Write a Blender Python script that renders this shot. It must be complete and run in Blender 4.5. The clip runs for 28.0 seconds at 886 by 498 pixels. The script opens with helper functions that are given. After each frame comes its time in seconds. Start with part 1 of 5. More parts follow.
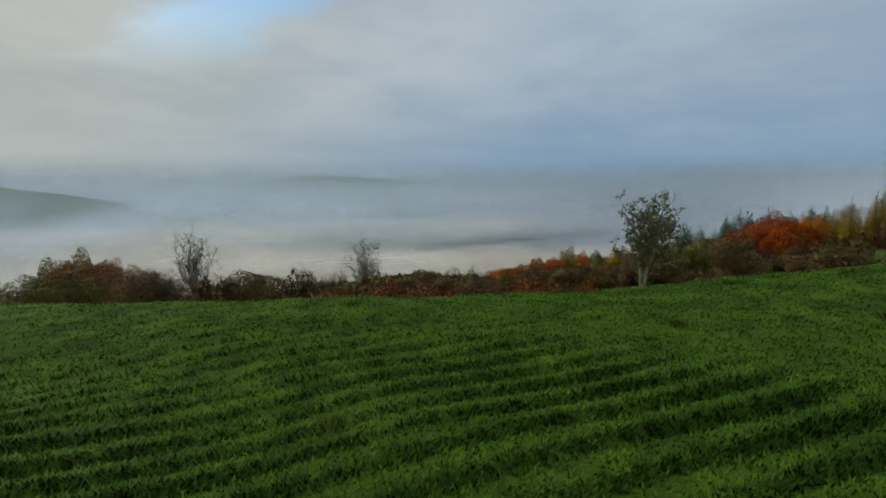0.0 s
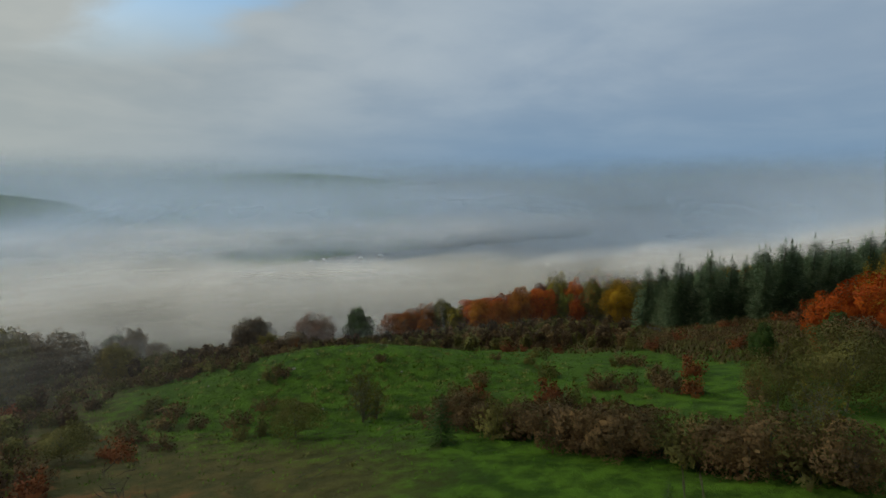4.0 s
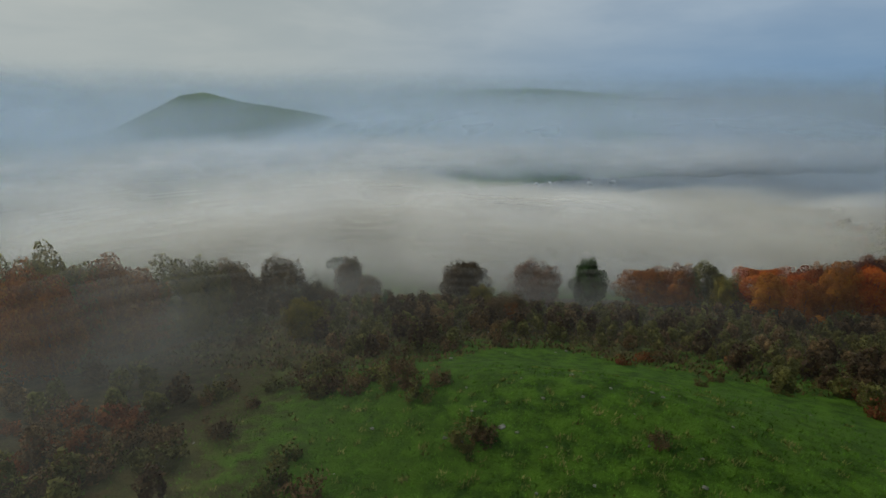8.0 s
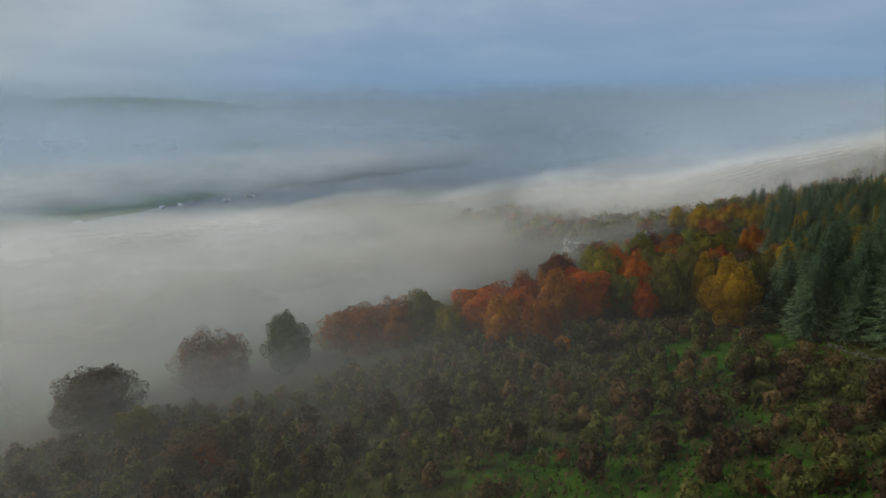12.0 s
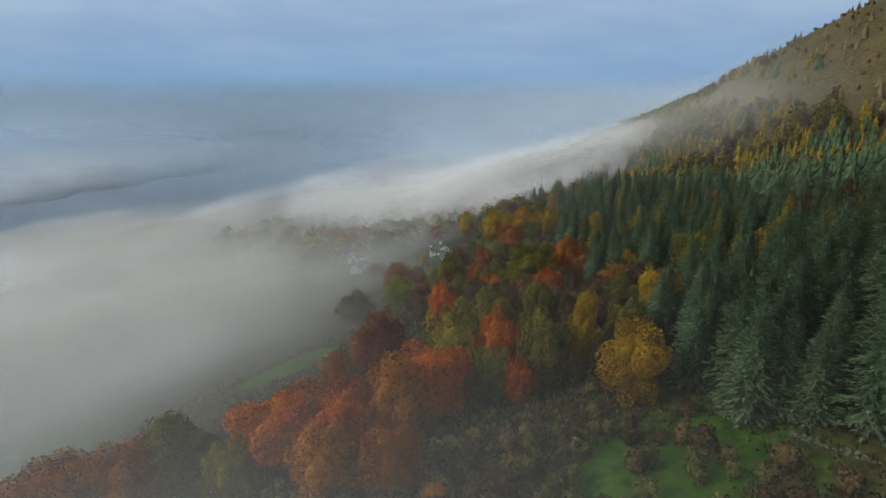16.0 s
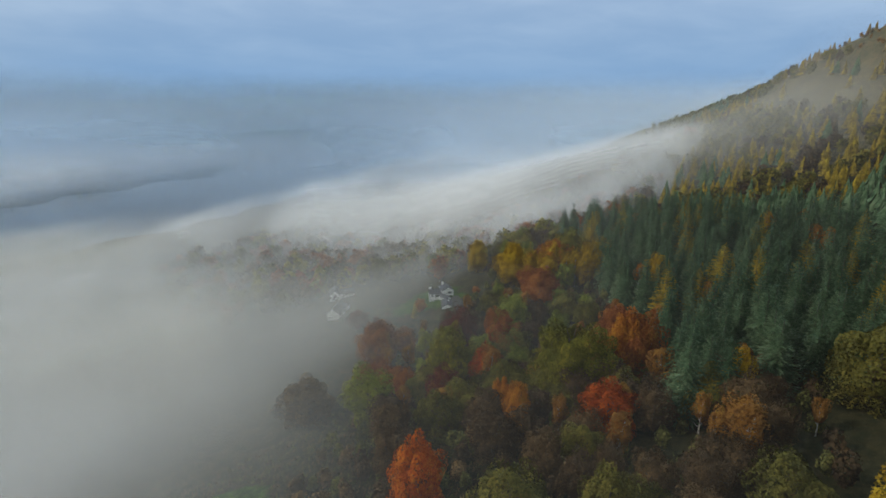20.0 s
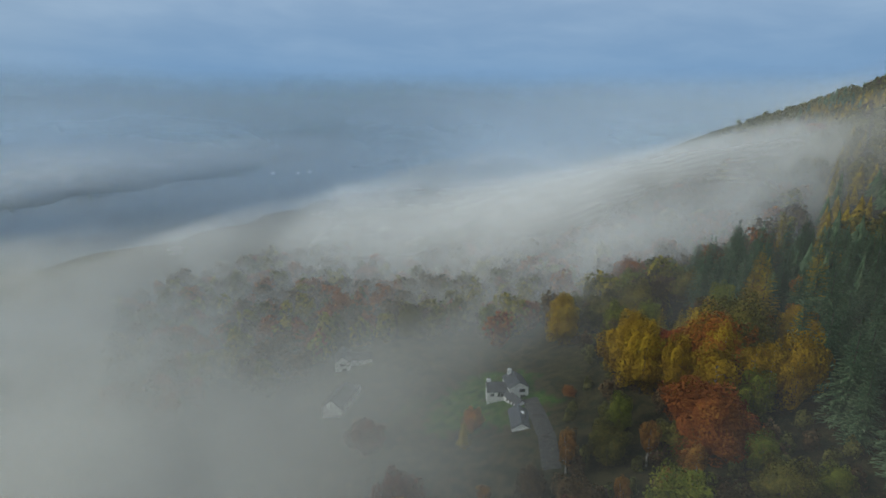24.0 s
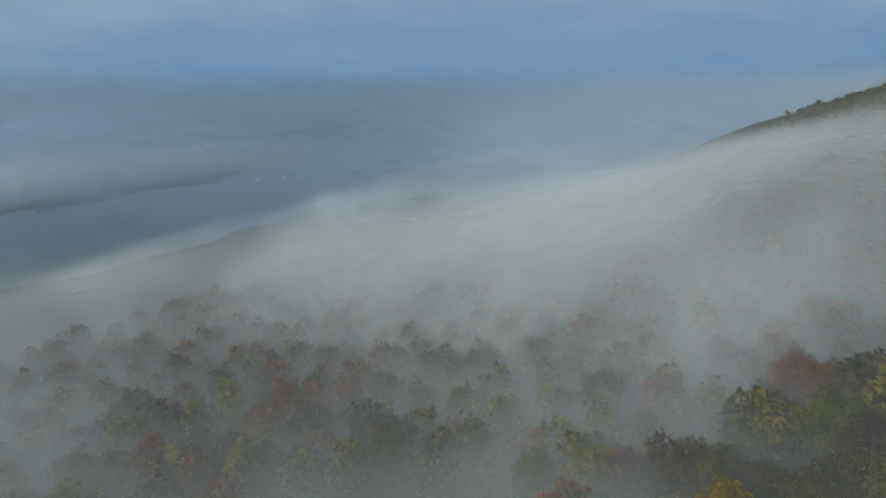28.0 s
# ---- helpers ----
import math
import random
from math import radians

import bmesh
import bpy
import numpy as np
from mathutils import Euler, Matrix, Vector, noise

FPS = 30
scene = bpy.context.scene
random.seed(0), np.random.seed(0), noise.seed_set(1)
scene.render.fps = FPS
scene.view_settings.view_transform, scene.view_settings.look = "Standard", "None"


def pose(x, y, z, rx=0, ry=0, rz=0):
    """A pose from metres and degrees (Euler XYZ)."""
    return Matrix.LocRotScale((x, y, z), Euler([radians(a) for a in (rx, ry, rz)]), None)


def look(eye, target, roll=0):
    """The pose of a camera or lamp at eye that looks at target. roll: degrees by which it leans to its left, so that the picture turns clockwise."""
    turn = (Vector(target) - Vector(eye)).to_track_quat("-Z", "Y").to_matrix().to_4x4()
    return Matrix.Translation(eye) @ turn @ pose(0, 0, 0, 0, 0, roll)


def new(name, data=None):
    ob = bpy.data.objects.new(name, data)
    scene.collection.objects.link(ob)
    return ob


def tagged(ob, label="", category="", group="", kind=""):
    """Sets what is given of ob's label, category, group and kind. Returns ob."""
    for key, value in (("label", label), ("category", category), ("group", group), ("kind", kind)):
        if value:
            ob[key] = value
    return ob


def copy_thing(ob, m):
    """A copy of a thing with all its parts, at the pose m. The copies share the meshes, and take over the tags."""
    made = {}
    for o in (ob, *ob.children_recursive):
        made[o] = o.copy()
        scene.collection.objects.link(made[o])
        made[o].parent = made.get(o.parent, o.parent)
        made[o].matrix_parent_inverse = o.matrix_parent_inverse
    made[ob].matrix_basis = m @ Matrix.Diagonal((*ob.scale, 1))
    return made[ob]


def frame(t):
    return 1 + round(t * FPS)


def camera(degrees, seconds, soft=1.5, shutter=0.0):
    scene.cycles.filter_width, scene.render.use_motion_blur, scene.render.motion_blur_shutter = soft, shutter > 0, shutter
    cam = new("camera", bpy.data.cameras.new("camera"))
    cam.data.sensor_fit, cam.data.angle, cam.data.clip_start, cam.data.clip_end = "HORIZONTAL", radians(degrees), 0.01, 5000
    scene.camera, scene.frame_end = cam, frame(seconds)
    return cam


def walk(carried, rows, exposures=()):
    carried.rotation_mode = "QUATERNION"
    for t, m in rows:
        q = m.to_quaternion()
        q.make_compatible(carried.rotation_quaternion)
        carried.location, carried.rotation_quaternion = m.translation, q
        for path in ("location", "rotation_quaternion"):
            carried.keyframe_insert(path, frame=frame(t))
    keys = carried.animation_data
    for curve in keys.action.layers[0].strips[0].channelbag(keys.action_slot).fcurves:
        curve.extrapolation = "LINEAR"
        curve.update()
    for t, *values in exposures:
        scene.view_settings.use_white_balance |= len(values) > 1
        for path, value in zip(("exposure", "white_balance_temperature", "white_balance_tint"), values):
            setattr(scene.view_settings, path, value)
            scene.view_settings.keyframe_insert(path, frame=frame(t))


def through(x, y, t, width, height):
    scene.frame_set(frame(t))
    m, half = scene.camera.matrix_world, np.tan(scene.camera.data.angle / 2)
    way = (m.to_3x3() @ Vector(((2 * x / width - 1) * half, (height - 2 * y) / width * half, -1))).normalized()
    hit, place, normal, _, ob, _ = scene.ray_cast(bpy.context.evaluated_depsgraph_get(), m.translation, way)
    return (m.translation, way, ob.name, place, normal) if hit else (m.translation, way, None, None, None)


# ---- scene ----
cam = camera(78.0, 28.0)
PATH = [
    (0, (-1.316, 4.211, 11.869), (-1.266, 6.893, 11.564), -0.3),
    (0.5, (-0.275, 8.884, 12.070), (-0.024, 11.556, 11.764), 0.1),
    (1, (-0.176, 15.362, 12.297), (0.096, 18.031, 11.989), -0.1),
    (1.5, (0.575, 22.457, 13.731), (0.852, 25.125, 13.415), 0.0),
    (2, (1.161, 29.975, 15.300), (1.457, 32.640, 14.980), 0.2),
    (2.5, (1.933, 38.063, 16.513), (2.240, 40.727, 16.193), -0.1),
    (4.5, (3.641, 67.049, 20.282), (3.669, 69.729, 19.961), -0.2),
    (5, (3.695, 73.977, 20.542), (3.379, 76.640, 20.222), -0.2),
    (5.5, (2.670, 80.957, 20.261), (2.091, 83.574, 19.945), -0.2),
    (6, (1.345, 87.962, 20.222), (0.525, 90.515, 19.906), -0.1),
    (6.5, (-0.273, 94.165, 20.057), (-1.157, 96.698, 19.749), -0.1),
    (7, (-2.434, 100.444, 20.110), (-3.320, 102.963, 19.713), -0.0),
    (7.5, (-4.582, 106.211, 20.176), (-5.454, 108.694, 19.570), 0.0),
    (8, (-6.915, 112.064, 20.234), (-7.772, 114.522, 19.521), 0.2),
    (8.5, (-9.469, 118.882, 19.420), (-10.322, 121.346, 18.718), 0.1),
    (9, (-11.765, 124.941, 19.834), (-12.616, 127.406, 19.132), 0.1),
    (9.5, (-14.488, 132.015, 19.713), (-15.328, 134.483, 19.012), 0.3),
    (10, (-17.951, 139.987, 19.463), (-18.785, 142.457, 18.764), 0.4),
    (10.5, (-20.856, 147.100, 19.607), (-21.370, 149.658, 18.914), 0.2),
    (11, (-22.999, 155.129, 19.178), (-22.966, 157.738, 18.490), -0.2),
    (11.5, (-24.258, 161.530, 19.152), (-23.778, 164.098, 18.472), -0.1),
    (12, (-24.594, 168.703, 18.731), (-23.768, 171.183, 18.058), -0.3),
    (14.5, (-14.604, 209.567, 18.426), (-13.293, 211.826, 17.739), 0.1),
    (15, (-11.651, 216.529, 18.666), (-10.051, 218.593, 17.983), -0.1),
    (15.5, (-7.538, 222.793, 19.070), (-5.837, 224.774, 18.384), -0.2),
    (16, (-2.888, 229.107, 19.044), (-1.100, 231.011, 18.357), -0.2),
    (16.5, (1.810, 235.039, 19.175), (3.875, 236.639, 18.491), -0.5),
    (17, (7.293, 240.384, 19.462), (9.405, 241.917, 18.774), -0.7),
    (17.5, (14.098, 245.880, 19.300), (16.234, 247.379, 18.610), -0.8),
    (18, (22.424, 251.988, 19.017), (24.581, 253.457, 18.325), -0.8),
    (18.5, (31.543, 259.042, 18.672), (33.704, 260.505, 17.979), -0.7),
    (19, (40.989, 266.254, 18.638), (43.002, 267.916, 17.947), -0.3),
    (19.5, (50.184, 275.632, 18.218), (51.949, 277.557, 17.535), -0.4),
    (20, (58.757, 285.710, 17.647), (60.487, 287.669, 16.965), 0.2),
    (20.5, (66.423, 296.344, 16.839), (68.122, 298.327, 16.154), 0.7),
    (21, (73.971, 307.141, 15.814), (75.635, 309.151, 15.123), 1.0),
    (21.5, (81.786, 317.778, 14.741), (83.421, 319.811, 14.047), 1.1),
    (22, (90.221, 329.289, 13.647), (91.832, 331.337, 12.945), 1.2),
    (22.5, (98.176, 340.025, 12.976), (99.766, 342.089, 12.270), 1.1),
    (24.5, (130.357, 381.137, 8.398), (131.933, 383.220, 7.714), 0.2),
    (25, (138.156, 391.153, 7.540), (139.729, 393.237, 6.851), 0.0),
    (25.5, (146.115, 401.355, 6.043), (147.686, 403.443, 5.360), -0.1),
    (26, (153.788, 411.431, 4.356), (155.358, 413.521, 3.679), -0.2),
    (26.5, (161.375, 421.955, 2.823), (162.945, 424.044, 2.145), -0.3),
    (27, (169.472, 432.579, 1.219), (171.040, 434.669, 0.535), -0.4),
    (27.5, (177.667, 443.575, 0.703), (179.233, 445.663, 0.011), -0.2),
    (28, (186.066, 453.599, 1.318), (187.623, 455.697, 0.633), -0.5),
]
EXPOSURE = [(0, 0.1, 7150, 7), (2, 0.06, 7050, 7), (6, -0.14, 6900, 5), (8, -0.04, 6800, 6), (12, 0.02, 6700, 8), (15, 0.16, 6450, 8), (16.5, 0.33, 6350, 8),
            (18, 0.42, 6250, 8), (20, 0.32, 6200, 7), (22, 0.2, 6150, 6), (25, -0.02, 5980, 3), (28, -0.2, 5930, 2.5)]
walk(cam, [(t, look(eye, target, roll)) for t, eye, target, roll in PATH], EXPOSURE)

# ---- world and sun ----
SUN_AZ, SUN_EL = radians(-62), radians(30)      # north is +y, azimuth to the right
world = bpy.data.worlds.new("overcast_morning")
scene.world = world
world.use_nodes = True


class Nodes:
    """Short hand for building a node tree."""

    def __init__(self, tree):
        self.tree = tree

    def add(self, kind, **values):
        n = self.tree.nodes.new("ShaderNode" + kind)
        for key, value in values.items():
            if key == "op":
                n.operation = value
            elif key == "blend":
                n.blend_type = value
        return n

    def link(self, a, b):
        self.tree.links.new(a, b)

    def put(self, value, socket):
        if isinstance(value, (int, float)):
            socket.default_value = value
        elif isinstance(value, tuple):
            if len(socket.default_value) == 4 and len(value) == 3:
                value = (*value, 1)
            socket.default_value = value
        else:
            self.link(value, socket)

    def math(self, op, a, b=0.0, c=0.0):
        n = self.add("Math", op=op)
        for k, v in enumerate((a, b, c)):
            self.put(v, n.inputs[k])
        return n.outputs[0]

    def dot(self, a, vec):
        n = self.add("VectorMath", op="DOT_PRODUCT")
        self.put(a, n.inputs[0])
        n.inputs[1].default_value = vec
        return n.outputs["Value"]

    def scaled(self, a, vec):
        n = self.add("VectorMath", op="MULTIPLY")
        self.put(a, n.inputs[0])
        n.inputs[1].default_value = vec
        return n.outputs[0]

    def noise(self, vec, scale, detail=4.0, rough=0.55, warp=0.0):
        n = self.add("TexNoise")
        if vec is not None:
            self.put(vec, n.inputs["Vector"])
        n.inputs["Scale"].default_value, n.inputs["Detail"].default_value = scale, detail
        n.inputs["Roughness"].default_value, n.inputs["Distortion"].default_value = rough, warp
        return n.outputs["Fac"]

    def span(self, value, a, b, to0=0.0, to1=1.0):
        n = self.add("MapRange")
        n.interpolation_type = "SMOOTHSTEP"
        self.put(value, n.inputs[0])
        for k, v in enumerate((a, b, to0, to1)):
            n.inputs[1 + k].default_value = v
        return n.outputs[0]

    def mix(self, fac, a, b):
        n = self.add("MixRGB")
        self.put(fac, n.inputs[0]), self.put(a, n.inputs[1]), self.put(b, n.inputs[2])
        return n.outputs[0]


def build_sky():
    w = Nodes(world.node_tree)
    world.node_tree.nodes.clear()
    way = w.add("TexCoord").outputs["Generated"]
    sky = w.add("TexSky")
    sky.sky_type, sky.sun_disc = "NISHITA", False
    sky.sun_elevation, sky.sun_rotation = SUN_EL, SUN_AZ
    clear = w.add("MixRGB", blend="MULTIPLY")
    clear.inputs[0].default_value = 1
    w.link(sky.outputs[0], clear.inputs[1])
    clear.inputs[2].default_value = (0.092, 0.118, 0.135, 1)
    z = w.dot(way, (0, 0, 1))
    side = w.dot(way, (math.sin(radians(62)), math.cos(radians(62)), 0))   # towards the mountain
    # cloud deck: projected on a plane overhead, so that it flattens to the horizon
    flat = w.math("ADD", w.math("MAXIMUM", z, 0.0), 0.16)
    comb = w.add("CombineXYZ")
    w.put(w.math("DIVIDE", w.dot(way, (1, 0, 0)), flat), comb.inputs[0])
    w.put(w.math("DIVIDE", w.dot(way, (0, 1, 0)), flat), comb.inputs[1])
    big = w.noise(comb.outputs[0], 0.55, 5, 0.5, 0.4)
    fine = w.noise(comb.outputs[0], 1.7, 6, 0.55, 0.3)
    lum = w.math("ADD", w.math("MULTIPLY", big, 0.7), w.math("MULTIPLY", fine, 0.3))
    warm_side = w.span(side, -0.25, 0.75)
    grey = w.mix(w.span(lum, 0.36, 0.62), CLOUD_DARK_LEFT, CLOUD_LIGHT_LEFT)
    blue = w.mix(w.span(lum, 0.36, 0.62), CLOUD_DARK_RIGHT, CLOUD_LIGHT_RIGHT)
    deck = w.mix(warm_side, grey, blue)
    low = w.mix(warm_side, LOW_LEFT, LOW_RIGHT)
    deck = w.mix(w.span(z, -0.02, 0.22), low, deck)
    # a long rift in the cloud, with blue sky behind
    along = w.dot(way, (math.sin(radians(-22)), math.cos(radians(-22)), 0))
    tilt = w.math("ADD", w.dot(way, (math.cos(radians(-22)), -math.sin(radians(-22)), 0)), w.math("MULTIPLY", z, -1.5))
    rift = w.math("ADD", w.math("ADD", tilt, 0.36), w.math("MULTIPLY", w.math("SUBTRACT", fine, 0.5), 0.3))
    rift = w.math("MULTIPLY", w.span(w.math("ABSOLUTE", rift), 0.02, 0.13, 1, 0), w.span(along, 0.7, 0.93))
    rift = w.math("MULTIPLY", rift, w.span(z, 0.16, 0.32))
    colour = w.mix(w.math("MULTIPLY", rift, 0.92), deck, clear.outputs[0])
    bg = w.add("Background")
    w.link(colour, bg.inputs[0])
    bg.inputs[1].default_value = SKY_STRENGTH
    out = w.add("OutputWorld")
    w.link(bg.outputs[0], out.inputs[0])


CLOUD_DARK_LEFT, CLOUD_LIGHT_LEFT = (0.36, 0.41, 0.44), (0.49, 0.52, 0.53)
CLOUD_DARK_RIGHT, CLOUD_LIGHT_RIGHT = (0.26, 0.355, 0.50), (0.375, 0.465, 0.59)
LOW_LEFT, LOW_RIGHT = (0.385, 0.435, 0.465), (0.165, 0.285, 0.46)
SKY_STRENGTH = 1.0
build_sky()

sun = new("sun", bpy.data.lights.new("sun", "SUN"))
sun.data.energy, sun.data.angle, sun.data.color = 1.5, radians(18), (1.0, 0.93, 0.84)
sun.matrix_world = look((math.sin(SUN_AZ) * math.cos(SUN_EL) * 900, math.cos(SUN_AZ) * math.cos(SUN_EL) * 900, math.sin(SUN_EL) * 900), (0, 0, 0))
scene.cycles.transparent_max_bounces = 64
scene.cycles.max_bounces = 6

# ---- materials ----
MATS = {}


def material(name):
    m = bpy.data.materials.new(name)
    m.use_nodes = True
    m.node_tree.nodes.clear()
    MATS[name] = m
    return m, Nodes(m.node_tree)


def finish(n, colour, rough=0.8, bump=None, strength=0.3, distance=0.05, spec=0.3, metal=0.0):
    b = n.add("BsdfPrincipled")
    n.put(colour, b.inputs["Base Color"])
    n.put(rough, b.inputs["Roughness"])
    b.inputs["Specular IOR Level"].default_value, b.inputs["Metallic"].default_value = spec, metal
    if bump is not None:
        k = n.add("Bump")
        k.inputs["Strength"].default_value, k.inputs["Distance"].default_value = strength, distance
        n.put(bump, k.inputs["Height"])
        n.link(k.outputs[0], b.inputs["Normal"])
    o = n.add("OutputMaterial")
    n.link(b.outputs[0], o.inputs[0])
    return b


def plain(name, c1, c2, scale=3.0, rough=0.8, strength=0.3, distance=0.02):
    """A surface that varies between two colours at two scales, with fine relief."""
    m, n = material(name)
    pos = n.add("TexCoord").outputs["Object"]
    v = n.math("ADD", n.math("MULTIPLY", n.noise(pos, scale), 0.6), n.math("MULTIPLY", n.noise(pos, scale * 9, 3), 0.4))
    finish(n, n.mix(n.span(v, 0.35, 0.65), c1, c2), rough, v, strength, distance)
    return m


def leafy(name, c1, c2, c3, through=0.22):
    """Foliage: each leaf clump takes its own shade between three colours, each plant shifts a little."""
    m, n = material(name)
    isle = n.add("NewGeometry").outputs["Random Per Island"]
    rnd = n.add("ObjectInfo").outputs["Random"]
    pos = n.add("TexCoord").outputs["Object"]
    patch = n.noise(pos, 0.35, 3)
    f = n.math("ADD", n.math("ADD", n.math("MULTIPLY", isle, 0.38), 0.08), n.math("ADD", n.math("MULTIPLY", n.math("SUBTRACT", rnd, 0.5), 0.35), n.math("MULTIPLY", n.math("SUBTRACT", patch, 0.5), 1.6)))
    c = n.mix(n.span(f, -0.1, 0.45), c1, n.mix(n.span(f, 0.3, 0.75), c2, c3))
    b = n.add("BsdfPrincipled")
    n.put(c, b.inputs["Base Color"])
    b.inputs["Roughness"].default_value, b.inputs["Specular IOR Level"].default_value = 0.75, 0.08
    t = n.add("BsdfTranslucent")
    n.put(c, t.inputs[0])
    mx = n.add("MixShader")
    mx.inputs[0].default_value = through
    n.link(b.outputs[0], mx.inputs[1]), n.link(t.outputs[0], mx.inputs[2])
    o = n.add("OutputMaterial")
    n.link(mx.outputs[0], o.inputs[0])
    return m


LEAF = {
    "red": leafy("leaf_red", (0.22, 0.040, 0.008), (0.42, 0.085, 0.010), (0.52, 0.17, 0.018)),
    "darkred": leafy("leaf_dark_red", (0.07, 0.018, 0.014), (0.12, 0.028, 0.016), (0.16, 0.05, 0.02)),
    "rust": leafy("leaf_rust", (0.15, 0.045, 0.012), (0.28, 0.09, 0.018), (0.34, 0.15, 0.025)),
    "orange": leafy("leaf_orange", (0.24, 0.08, 0.012), (0.40, 0.15, 0.016), (0.46, 0.24, 0.025)),
    "gold": leafy("leaf_gold", (0.20, 0.12, 0.010), (0.36, 0.225, 0.013), (0.46, 0.32, 0.022)),
    "ochre": leafy("leaf_ochre", (0.23, 0.125, 0.010), (0.39, 0.225, 0.012), (0.47, 0.31, 0.018)),
    "lime": leafy("leaf_lime", (0.10, 0.12, 0.018), (0.18, 0.19, 0.025), (0.26, 0.24, 0.03)),
    "oak": leafy("leaf_oak", (0.085, 0.083, 0.011), (0.17, 0.152, 0.016), (0.29, 0.215, 0.022)),
    "olive": leafy("leaf_olive", (0.075, 0.070, 0.018), (0.14, 0.125, 0.024), (0.21, 0.16, 0.03)),
    "brown": leafy("leaf_brown", (0.058, 0.040, 0.023), (0.108, 0.068, 0.031), (0.16, 0.10, 0.042)),
    "pink": leafy("leaf_pale_russet", (0.13, 0.065, 0.045), (0.20, 0.10, 0.065), (0.24, 0.13, 0.08)),
    "green": leafy("leaf_green", (0.028, 0.06, 0.016), (0.05, 0.10, 0.024), (0.09, 0.15, 0.034)),
    "birch": leafy("leaf_birch", (0.16, 0.075, 0.018), (0.26, 0.12, 0.025), (0.34, 0.18, 0.03)),
    "spruce": leafy("needle_spruce", (0.040, 0.074, 0.034), (0.074, 0.124, 0.058), (0.13, 0.18, 0.095), 0.12),
    "spruce_tip": leafy("needle_spruce_tip", (0.07, 0.108, 0.052), (0.115, 0.162, 0.08), (0.165, 0.215, 0.118), 0.14),
    "tan": leafy("needle_tan", (0.18, 0.135, 0.07), (0.28, 0.21, 0.105), (0.36, 0.28, 0.14), 0.15),
    "heath": leafy("twig_heath", (0.11, 0.088, 0.055), (0.165, 0.128, 0.075), (0.22, 0.165, 0.085)),
    "larch": leafy("needle_larch", (0.16, 0.115, 0.016), (0.30, 0.21, 0.020), (0.40, 0.30, 0.03), 0.15),
    "scrub": leafy("leaf_scrub", (0.080, 0.057, 0.029), (0.150, 0.098, 0.044), (0.215, 0.136, 0.057)),
    "scrub_olive": leafy("leaf_scrub_olive", (0.075, 0.074, 0.022), (0.125, 0.123, 0.034), (0.195, 0.175, 0.048)),
    "bracken": leafy("frond_bracken", (0.13, 0.042, 0.018), (0.21, 0.070, 0.025), (0.27, 0.105, 0.036)),
    "rush": leafy("blade_rush", (0.045, 0.080, 0.012), (0.075, 0.115, 0.018), (0.13, 0.13, 0.034)),
    # dark green that carries the shade of the terrace banks in its colour
    "bank_shade": leafy("blade_bank_shade", (0.016, 0.044, 0.006), (0.028, 0.070, 0.009), (0.045, 0.098, 0.014), 0.12),
    "straw": leafy("blade_straw", (0.10, 0.12, 0.03), (0.20, 0.20, 0.06), (0.30, 0.28, 0.11)),
    "grass": leafy("blade_grass", (0.042, 0.108, 0.007), (0.064, 0.155, 0.011), (0.110, 0.215, 0.024), 0.15),
}
BARK = plain("bark", (0.045, 0.038, 0.03), (0.11, 0.095, 0.075), 2.0, 0.9, 0.6, 0.03)
LICHEN_BARK = plain("lichen_bark", (0.055, 0.055, 0.032), (0.15, 0.145, 0.095), 3.0, 0.9, 0.6, 0.02)
PALE_BARK = plain("pale_lichen_bark", (0.10, 0.10, 0.06), (0.25, 0.24, 0.16), 3.0, 0.9, 0.6, 0.02)
BIRCH_BARK = plain("birch_bark", (0.16, 0.14, 0.12), (0.5, 0.47, 0.42), 1.5, 0.7, 0.3, 0.01)
STONE = plain("lichened_stone", (0.10, 0.10, 0.085), (0.27, 0.26, 0.225), 2.5, 0.9, 0.6, 0.03)
MOSSY = plain("mossy_stone", (0.045, 0.048, 0.03), (0.15, 0.145, 0.115), 2.0, 0.95, 0.7, 0.03)
RENDER = plain("white_render", (0.66, 0.66, 0.64), (0.80, 0.80, 0.78), 0.8, 0.85, 0.15, 0.01)
SLATE = plain("slate", (0.045, 0.048, 0.052), (0.085, 0.088, 0.095), 2.0, 0.55, 0.3, 0.01)
TARMAC = plain("drive_gravel", (0.035, 0.034, 0.03), (0.07, 0.066, 0.058), 1.0, 0.9, 0.4, 0.02)
GLASS_DARK = plain("window_glass", (0.015, 0.018, 0.02), (0.03, 0.034, 0.04), 0.5, 0.08, 0.0, 0.01)
WHITE_PAINT = plain("white_paint", (0.70, 0.70, 0.70), (0.82, 0.82, 0.81), 1.0, 0.5, 0.05, 0.005)


